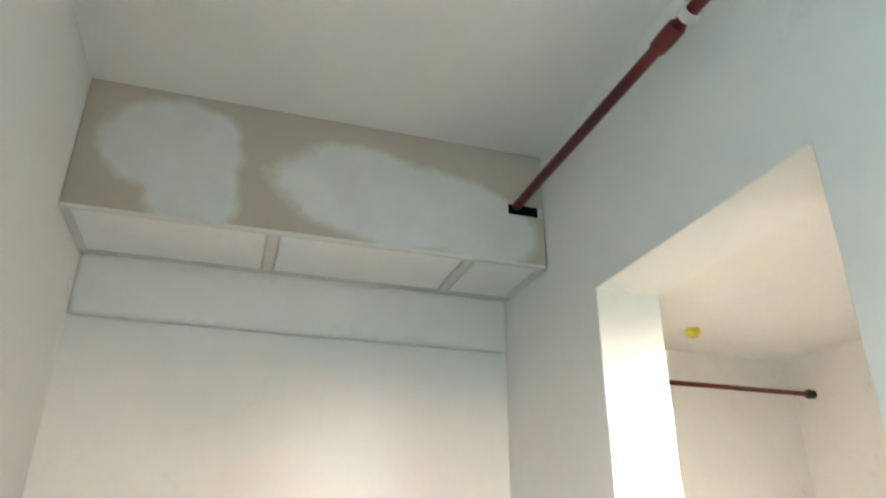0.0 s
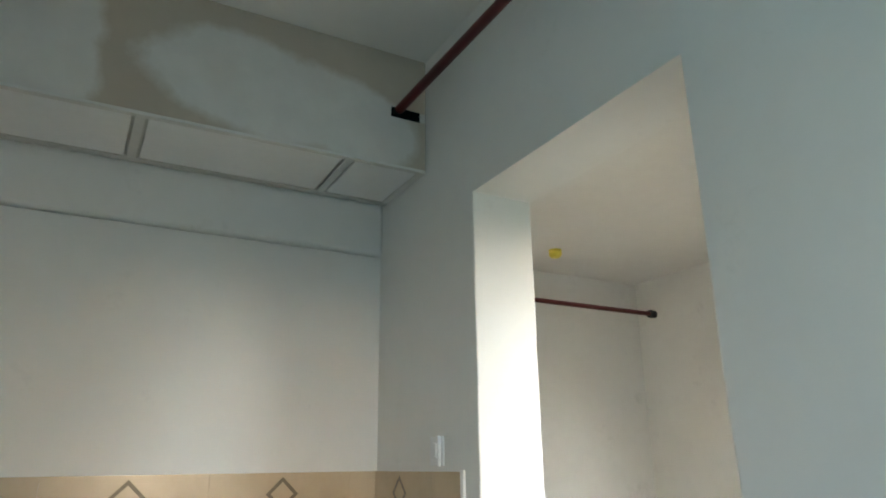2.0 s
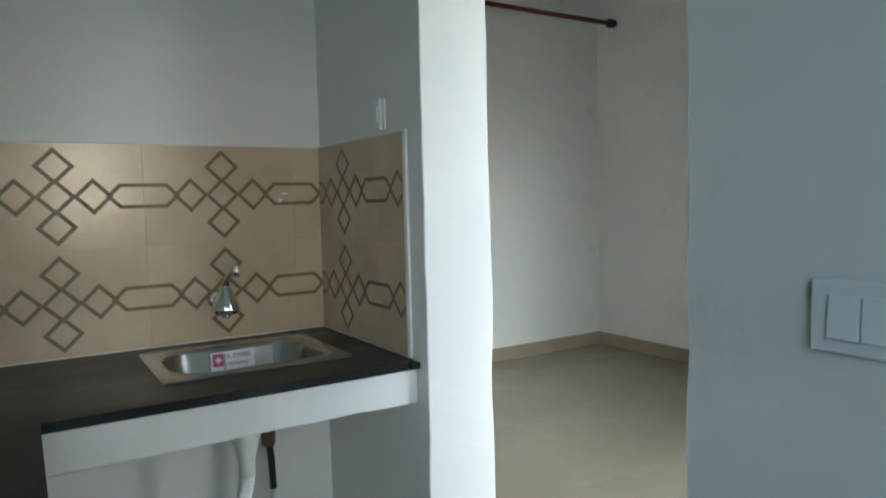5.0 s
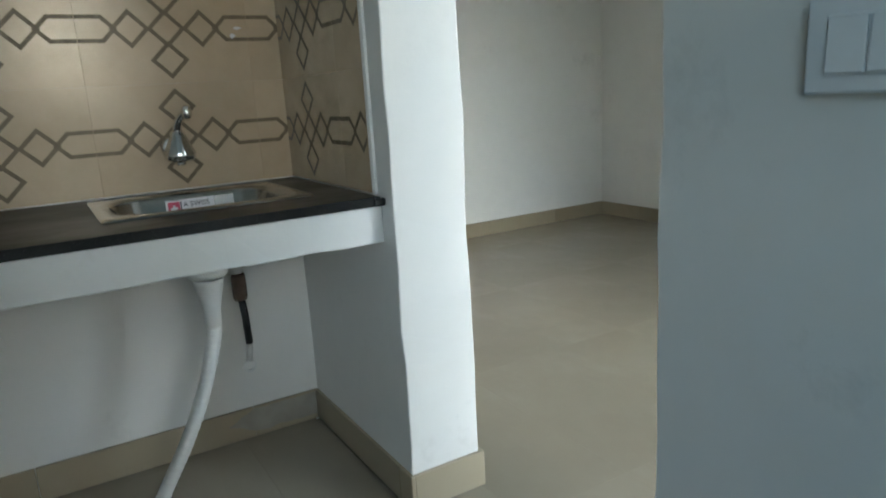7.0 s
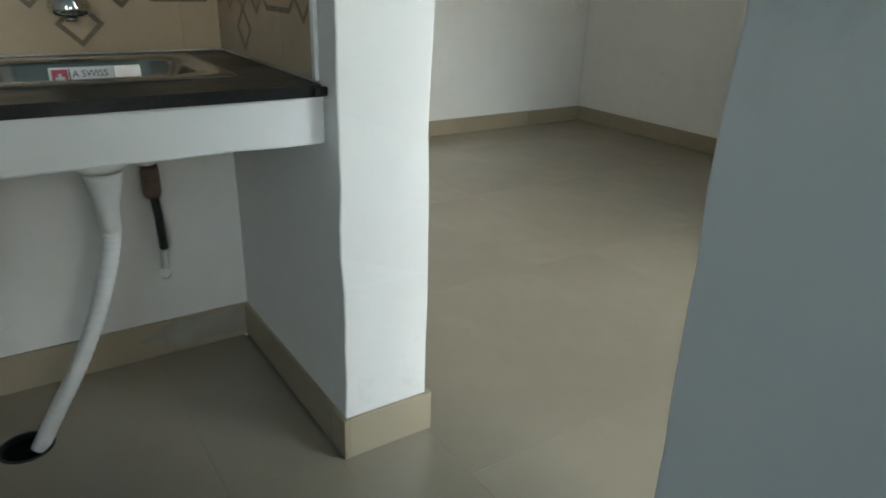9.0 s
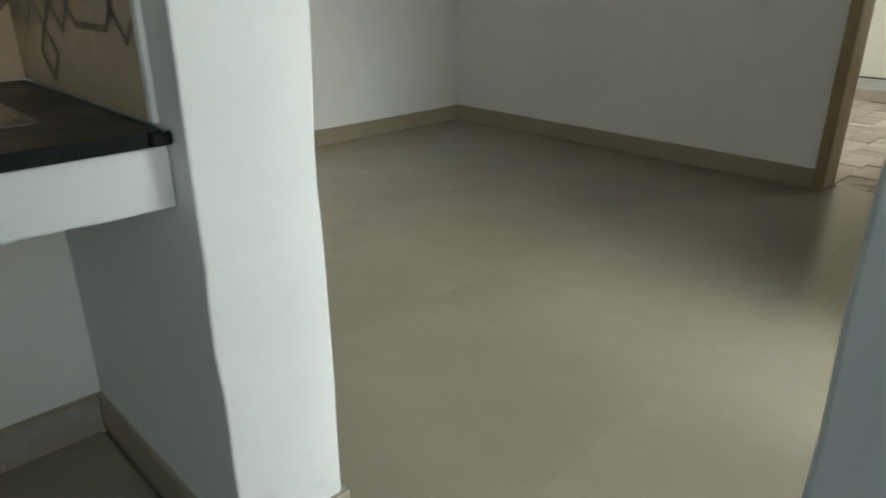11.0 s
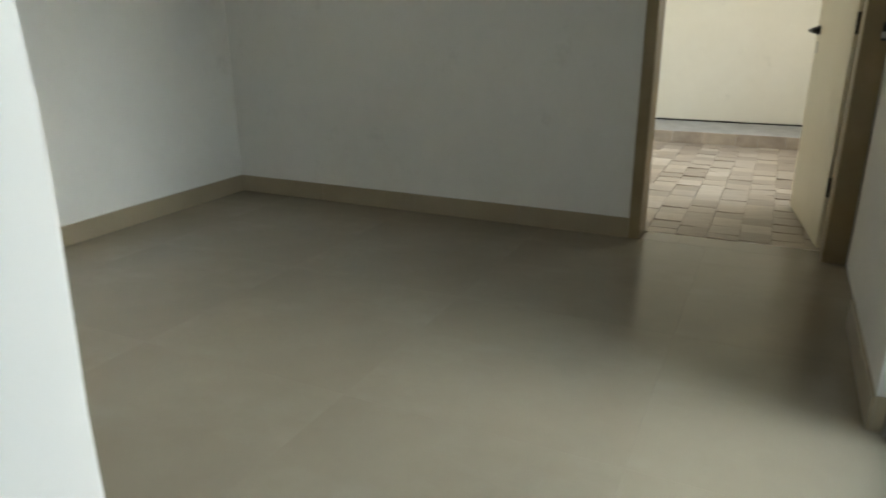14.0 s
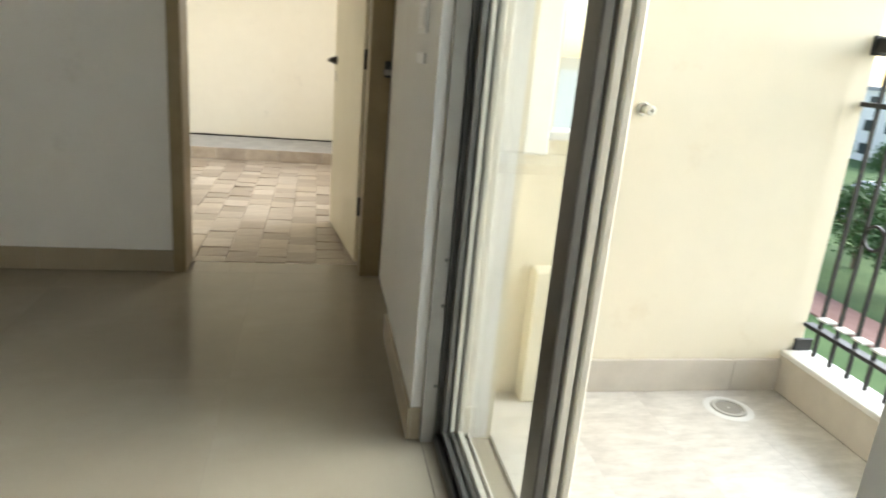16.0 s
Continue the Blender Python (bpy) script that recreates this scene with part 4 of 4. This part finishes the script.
def car(mat, label, at, turn):
    e = empty("car", label, "car", group="parked cars")
    bm = bmesh.new()
    prof = [(-2.0, 0.35), (-2.0, 0.8), (-1.75, 0.92), (-1.2, 1.4), (0.45, 1.45), (1.1, 0.98), (1.9, 0.85), (2.0, 0.6), (2.0, 0.35)]
    for s in (-0.8, 0.8):
        for px, pz in prof:
            bm.verts.new((px, s * (0.88 if pz > 1.2 else 1.0), pz))
    bm.verts.ensure_lookup_table()
    n = len(prof)
    for k in range(n):
        bm.faces.new((bm.verts[k], bm.verts[(k + 1) % n], bm.verts[n + (k + 1) % n], bm.verts[n + k]))
    bm.faces.new([bm.verts[k] for k in range(n)])
    bm.faces.new([bm.verts[n + k] for k in reversed(range(n))])
    bmesh.ops.recalc_face_normals(bm, faces=bm.faces)
    part("body", bm, mat, e)
    for s in (-1, 1):
        part("side_window", box(-1.2, s * 0.74, 0.95, 0.7, s * 0.78, 1.3, bev=0.01), M_PANE, e)
    for wx in (-1.25, 1.25):
        for s in (-0.74, 0.74):
            part("wheel", lathe([(0.2, -0.1), (0.32, -0.09), (0.32, 0.09), (0.2, 0.1)], (wx, s, 0.32), 'Y', 16), M_TYRE, e)
    e.matrix_basis = pose(*at, 0, 0, turn)
    return e


car(M_CARW, "white hatchback parked beside the road", (45.0, -39.5, GZ), 5)
car(M_CARB, "blue hatchback parked beside the road", (39.5, -39.4, GZ), 0)
car(M_CARW, "white hatchback parked across the road", (52.0, -50.6, GZ + 0.06), 183)


def far_block(at, w, d, storeys, label):
    e = empty("apartment_building", label, "building", at=at)
    h = storeys * 3.0
    part("wall", box(-w / 2, -d / 2, 0, w / 2, d / 2, h), M_FACADE, e)
    part("roof", box(-w / 2 - 0.3, -d / 2 - 0.3, h + 0.002, w / 2 + 0.3, d / 2 + 0.3, h + 0.5), M_ROOF, e)
    n = int(w / 3.5)
    for s in range(storeys):
        for k in range(n):
            x = -w / 2 + (k + 0.5) * w / n
            part("window", box(x - 0.8, d / 2 + 0.003, s * 3 + 0.9, x + 0.8, d / 2 + 0.06, s * 3 + 2.3), M_PANE, e)


far_block((96, -78, GZ), 60, 12, 3, "pale three-storey apartment block beyond the road")
far_block((20, -84, GZ), 46, 12, 3, "long pale three-storey block beyond the road")
far_block((88, -33, GZ), 30, 14, 3, "pale three-storey block beside the lawn")

# ---------- pieces: tiles and skirtings ----------


def tile_mesh(w, d, t, mat, name="tile", bev=0.00015):
    bm = box(0, 0, -t, w, d, 0)
    top = [e for e in bm.edges if all(v.co.z > -1e-6 for v in e.verts)]
    bmesh.ops.bevel(bm, geom=top, offset=bev, segments=1, profile=0.5, affect='EDGES')
    me = bpy.data.meshes.new(name)
    bm.normal_update()
    bm.to_mesh(me)
    bm.free()
    me.materials.append(mat)
    return me


def holed_tile(w, d, t, mat, cx, cy, r):
    """A tile with a round hole through it."""
    bm = bmesh.new()
    for loop in ([(0, 0), (w, 0), (w, d), (0, d)], [(cx + r * math.cos(k * math.pi / 14), cy + r * math.sin(k * math.pi / 14)) for k in range(28)]):
        vs = [bm.verts.new((x, y, 0)) for x, y in loop]
        for a, b in zip(vs, vs[1:] + vs[:1]):
            bm.edges.new((a, b))
    bmesh.ops.triangle_fill(bm, use_beauty=True, edges=bm.edges[:])
    made = bmesh.ops.extrude_face_region(bm, geom=bm.faces[:])["geom"]
    for v in made:
        if isinstance(v, bmesh.types.BMVert):
            v.co.z -= t
    bmesh.ops.recalc_face_normals(bm, faces=bm.faces)
    me = bpy.data.meshes.new("tile")
    bm.to_mesh(me)
    bm.free()
    me.materials.append(mat)
    return me


def lay(parent, mat, x0, y0, x1, y1, w, d, t=0.01, gap=0.0004, off=(0.0, 0.0), brick=0.0, name="tile", skip=()):
    """Lay tiles over a rectangle, cut at its edges."""
    cache = {}
    j = 0
    y = y0 - off[1]
    while y < y1 - 0.004:
        ya, yb = max(y, y0), min(y + d - gap, y1)
        x = x0 - off[0] - (brick * w if j % 2 else 0)
        while x < x1 - 0.004:
            xa, xb = max(x, x0), min(x + w - gap, x1)
            if xb - xa > 0.012 and yb - ya > 0.012:
                key = (round(xb - xa, 4), round(yb - ya, 4))
                if skip and xa < skip[0] < xb and ya < skip[1] < yb:
                    o = new(name, holed_tile(*key, t, mat, skip[0] - xa, skip[1] - ya, skip[2]))
                    o.location = (xa, ya, 0.0)
                    o.parent = parent
                    x += w
                    continue
                if key not in cache:
                    cache[key] = tile_mesh(*key, t, mat, name)
                o = new(name, cache[key])
                o.location = (xa, ya, 0.0)
                o.parent = parent
            x += w
        y += d
        j += 1


kf = empty("floor_kitchen", "polished beige floor tiles of kitchen and lobby", "floor", kind="structure")
lay(kf, M_FLOOR, XL + 0.002, YB + 0.002, -0.0194, -0.002, 0.6, 0.6, off=(0.032, 0.047), gap=0.0004, skip=(-0.592, -0.262, 0.053))
hf = empty("floor_hall", "polished beige hall floor tiles, dusty in places", "floor", kind="structure")
lay(hf, M_FLOOR, WT + 0.001, YS + 0.001, XE - 0.001, YH - 0.001, 0.8, 0.8, off=(0.45, 0.225), gap=0.0003)
pf = empty("floor_passage", "polished beige tiles in the open passage", "floor", kind="structure")
lay(pf, M_FLOOR, -0.019, YN + 0.001, WT + 0.0006, YP - 0.001, 0.6, 0.6, off=(0.0, 0.24))
sf = empty("floor_sill", "beige sill tiles under doorways", "floor", kind="structure")
lay(sf, M_FLOOR, XE, -1.327, XE + 0.148, DY0 - 0.07, 0.3, 0.6)
lay(sf, M_FLOOR, SX0, YS - 0.2, SX1, YS - 0.001, 0.6, 0.3)
bf = empty("floor_balcony", "pale veined balcony floor tiles", "floor", kind="structure")
lay(bf, M_BALCTILE, BX0 + 0.001, BY + 0.001, BX1 - 0.001, YS - 0.217, 0.6, 0.3, off=(0.1, 0.05), brick=0.5)
rf = empty("floor_bedroom", "mottled brown and cream stone floor tiles", "floor", kind="structure")
lay(rf, M_BEDTILE, XE + 0.153, RY0 + 0.002, 6.075, 0.35, 0.145, 0.145, off=(0.05, 0.0), brick=0.5, gap=0.003, name="stone_tile")
# hand-laid rough stones, each a little out of level
tilt = random.Random(5)
for o in rf.children:
    o.rotation_euler = (radians(tilt.uniform(-1.3, 1.3)), radians(tilt.uniform(-1.3, 1.3)), 0)
lay(rf, M_BEDTILE, XE + 0.153, 0.353, 6.075, RY1 - 0.002, 0.52, 0.26, gap=0.003, name="stone_tile")


def skirting(parent, a, b, normal, h=0.1, t=0.011, piece=0.6, mat=None):
    """Skirting tiles from a to b on a wall whose face looks along normal."""
    a, b, n = Vector((*a, 0)), Vector((*b, 0)), Vector((*normal, 0))
    d = (b - a).normalized()
    total, s = (b - a).length, 0.0
    while s < total - 0.004:
        w = min(piece - 0.0015, total - s)
        p, q = a + d * s, a + d * (s + w) + n * t
        part("skirting_tile", box(p.x, p.y, 0.0005, q.x, q.y, h, bev=0.0015), mat or M_SKIRT, parent)
        s += piece


bb = empty("baseboard", "beige tile skirting along the walls", "skirting", kind="structure")
skirting(bb, (XL + 0.012, 0), (-0.0115, 0), (0, -1))
skirting(bb, (0, -0.0), (0, YP - 0.012), (-1, 0))
skirting(bb, (0.0005, YP), (WT + 0.011, YP), (0, -1))
skirting(bb, (WT, YP + 0.0005), (WT, YH), (1, 0))
skirting(bb, (WT + 0.0115, YH), (XE, YH), (0, -1), piece=0.62)
skirting(bb, (XE, YH - 0.0115), (XE, DY0 + 0.001), (-1, 0), piece=0.62)
skirting(bb, (SX1 - 0.001, YF), (2.475, YF), (0, 1), piece=0.7)
skirting(bb, (SX1 + 0.0095, YF - 0.0005), (SX1 + 0.0095, -1.4195), (-1, 0))
skirting(bb, (XL, -0.012), (XL, YB), (1, 0))
skirting(bb, (WT, YF), (SX0 - 0.001, YF), (0, 1))


def plaster_smear(x0, x1, z0, z1):
    """A thin ragged wash of cement over the skirting in the corner."""
    bm = bmesh.new()
    top, low = [], []
    n = 14
    for k in range(n + 1):
        x = x0 + (x1 - x0) * k / n
        fade = min(1.0, k / 4)
        mid = (z0 + z1) / 2
        top.append((x, mid + (z1 - mid) * fade + 0.006 * noise.noise(Vector((x * 30, 2, 0)))))
        low.append((x, mid + (z0 - mid) * fade + 0.008 * noise.noise(Vector((x * 25, 7, 0)))))
    vs = [bm.verts.new((x, -0.0125, z)) for x, z in low + top[::-1]]
    f = bm.faces.new(vs)
    made = bmesh.ops.extrude_face_region(bm, geom=[f])["geom"]
    for v in made:
        if isinstance(v, bmesh.types.BMVert):
            v.co.y += 0.0012
    bmesh.ops.recalc_face_normals(bm, faces=bm.faces)
    return bm


part("plaster_smear", plaster_smear(-0.30, -0.013, 0.018, 0.094), M_SMEAR, bb, "grey cement smear on the skirting")
bs = empty("balcony_skirting", "grey beige stone skirting on the balcony", "skirting", kind="structure")
skirting(bs, (BX1, -1.872), (BX1, BY + 0.001), (-1, 0), h=0.12, t=0.014, piece=0.7, mat=M_BALCSKIRT)
skirting(bs, (BX0, BY + 0.001), (BX0, YS - 0.2), (1, 0), h=0.12, t=0.014, piece=0.7, mat=M_BALCSKIRT)


# ---------- splashback tiles ----------
def strip(bm, pts, w, z, closed=False):
    """A raised flat line of width w along points in a plane."""
    n = len(pts)
    left, right = [], []
    for i in range(n):
        p = Vector(pts[i])
        a = Vector(pts[(i - 1) % n]) if closed or i > 0 else None
        b = Vector(pts[(i + 1) % n]) if closed or i < n - 1 else None
        d1 = (p - a).normalized() if a is not None else (b - p).normalized()
        d2 = (b - p).normalized() if b is not None else d1
        n1, n2 = Vector((-d1.y, d1.x)), Vector((-d2.y, d2.x))
        m = (n1 + n2).normalized()
        k = w / 2 / max(0.4, m.dot(n1))
        left.append(bm.verts.new((p.x + m.x * k, p.y + m.y * k, z)))
        right.append(bm.verts.new((p.x - m.x * k, p.y - m.y * k, z)))
    for i in range(n if closed else n - 1):
        j = (i + 1) % n
        bm.faces.new((right[i], right[j], left[j], left[i]))


TW, TH = 0.437, 0.289


def motif_bmesh(u0, u1):
    """The interlaced diamonds and half hexagons of one tile, cut to u0..u1."""
    bm = bmesh.new()
    r = 0.043
    w = 0.0105

    def diamond(cx, cy, z):
        strip(bm, [(cx - r, cy), (cx, cy - r), (cx + r, cy), (cx, cy + r)], w, z, True)

    for cx, cy, z in ((0, 0, 0.0004), (0, 0.082, 0.0007), (0, -0.082, 0.0007), (-0.091, 0, 0.0010), (0.091, 0, 0.0010)):
        diamond(cx, cy, z)
    for s in (-1, 1):
        strip(bm, [(s * TW / 2, 0.030), (s * 0.158, 0.030), (s * 0.128, 0.0), (s * 0.158, -0.030), (s * TW / 2, -0.030)], w, 0.0013)
    geom = bm.verts[:] + bm.edges[:] + bm.faces[:]
    bmesh.ops.bisect_plane(bm, geom=geom, plane_co=(u0 + 0.0008, 0, 0), plane_no=(-1, 0, 0), clear_outer=True)
    geom = bm.verts[:] + bm.edges[:] + bm.faces[:]
    bmesh.ops.bisect_plane(bm, geom=geom, plane_co=(u1 - 0.0008, 0, 0), plane_no=(1, 0, 0), clear_outer=True)
    return bm


def splashback(name, label, to_world, length, first_centre):
    """Two courses of tiles; u runs along the wall from 0 to length."""
    e = empty(name, label, "splashback", kind="structure")
    cache = {}
    for row in range(2):
        vc = ZD - TH * (row + 0.5)
        c = first_centre
        while c - TW / 2 < length:
            u0, u1 = max(c - TW / 2, 0) - c, min(c + TW / 2, length) - c
            key = (round(u0, 4), round(u1, 4))
            if u1 - u0 > 0.01:
                if key not in cache:
                    bm = box(u0 + 0.0002, -TH / 2 + 0.0002, -0.008, u1 - 0.0002, TH / 2 - 0.0002, 0)
                    top = [ed for ed in bm.edges if all(v.co.z > -1e-6 for v in ed.verts)]
                    bmesh.ops.bevel(bm, geom=top, offset=0.0005, segments=1, profile=0.5, affect='EDGES')
                    m1 = bpy.data.meshes.new("tile")
                    bm.to_mesh(m1)
                    bm.free()
                    m1.materials.append(M_DADO)
                    bm = motif_bmesh(u0, u1)
                    m2 = bpy.data.meshes.new("line_motif")
                    bm.to_mesh(m2)
                    bm.free()
                    m2.materials.append(M_MOTIF)
                    cache[key] = (m1, m2)
                t = new("tile", cache[key][0])
                t.parent = e
                t.matrix_local = to_world @ Matrix.Translation((c, vc, 0.0085))
                q = new("line_motif", cache[key][1])
                q.parent = t
                q.location = (0, 0, 0.0006)
            c += TW
    return e


# back wall: u from the right corner leftwards is -x; build with u to the right from the west wall
back = Matrix.Translation((XL, 0, 0)) @ Matrix.Rotation(radians(90), 4, 'X')
splashback("splashback_north", "beige glazed tiles with brown interlaced diamond lines", back, -XL - 0.0095, (-0.3185 - XL) % TW)
side = Matrix.Translation((0, 0, 0)) @ Matrix.Rotation(radians(-90), 4, 'Z') @ Matrix.Rotation(radians(90), 4, 'X')
right = splashback("splashback_east", "beige glazed tiles on the pier, white cut edge", side, 0.568, 0.196 - TW)
part("cut_edge", box(-0.0095, -0.5685, ZC + 0.001, -0.0005, -0.584, ZD + 0.004, bev=0.002), M_TILEEDGE, right, "white mortar edge of the tiling")


def paper_flecks():
    """Two torn bits of white paper stuck on the splashback."""
    e = empty("paper_scrap", "torn white paper scraps stuck on the splashback", "paper")
    for x, z, w, h in ((-0.142, 1.222, 0.016, 0.012), (-0.126, 1.243, 0.022, 0.007)):
        bm = bmesh.new()
        vs = [bm.verts.new((x + w * (0.5 + 0.12 * math.sin(k * 5.1)) * math.cos(k * 0.9), -0.0115, z + h * (0.5 + 0.15 * math.cos(k * 3.7)) * math.sin(k * 0.9))) for k in range(7)]
        f = bm.faces.new(vs)
        made = bmesh.ops.extrude_face_region(bm, geom=[f])["geom"]
        for v in made:
            if isinstance(v, bmesh.types.BMVert):
                v.co.y += 0.0008
        bmesh.ops.recalc_face_normals(bm, faces=bm.faces)
        part("scrap", bm, M_LABELW, e)


paper_flecks()
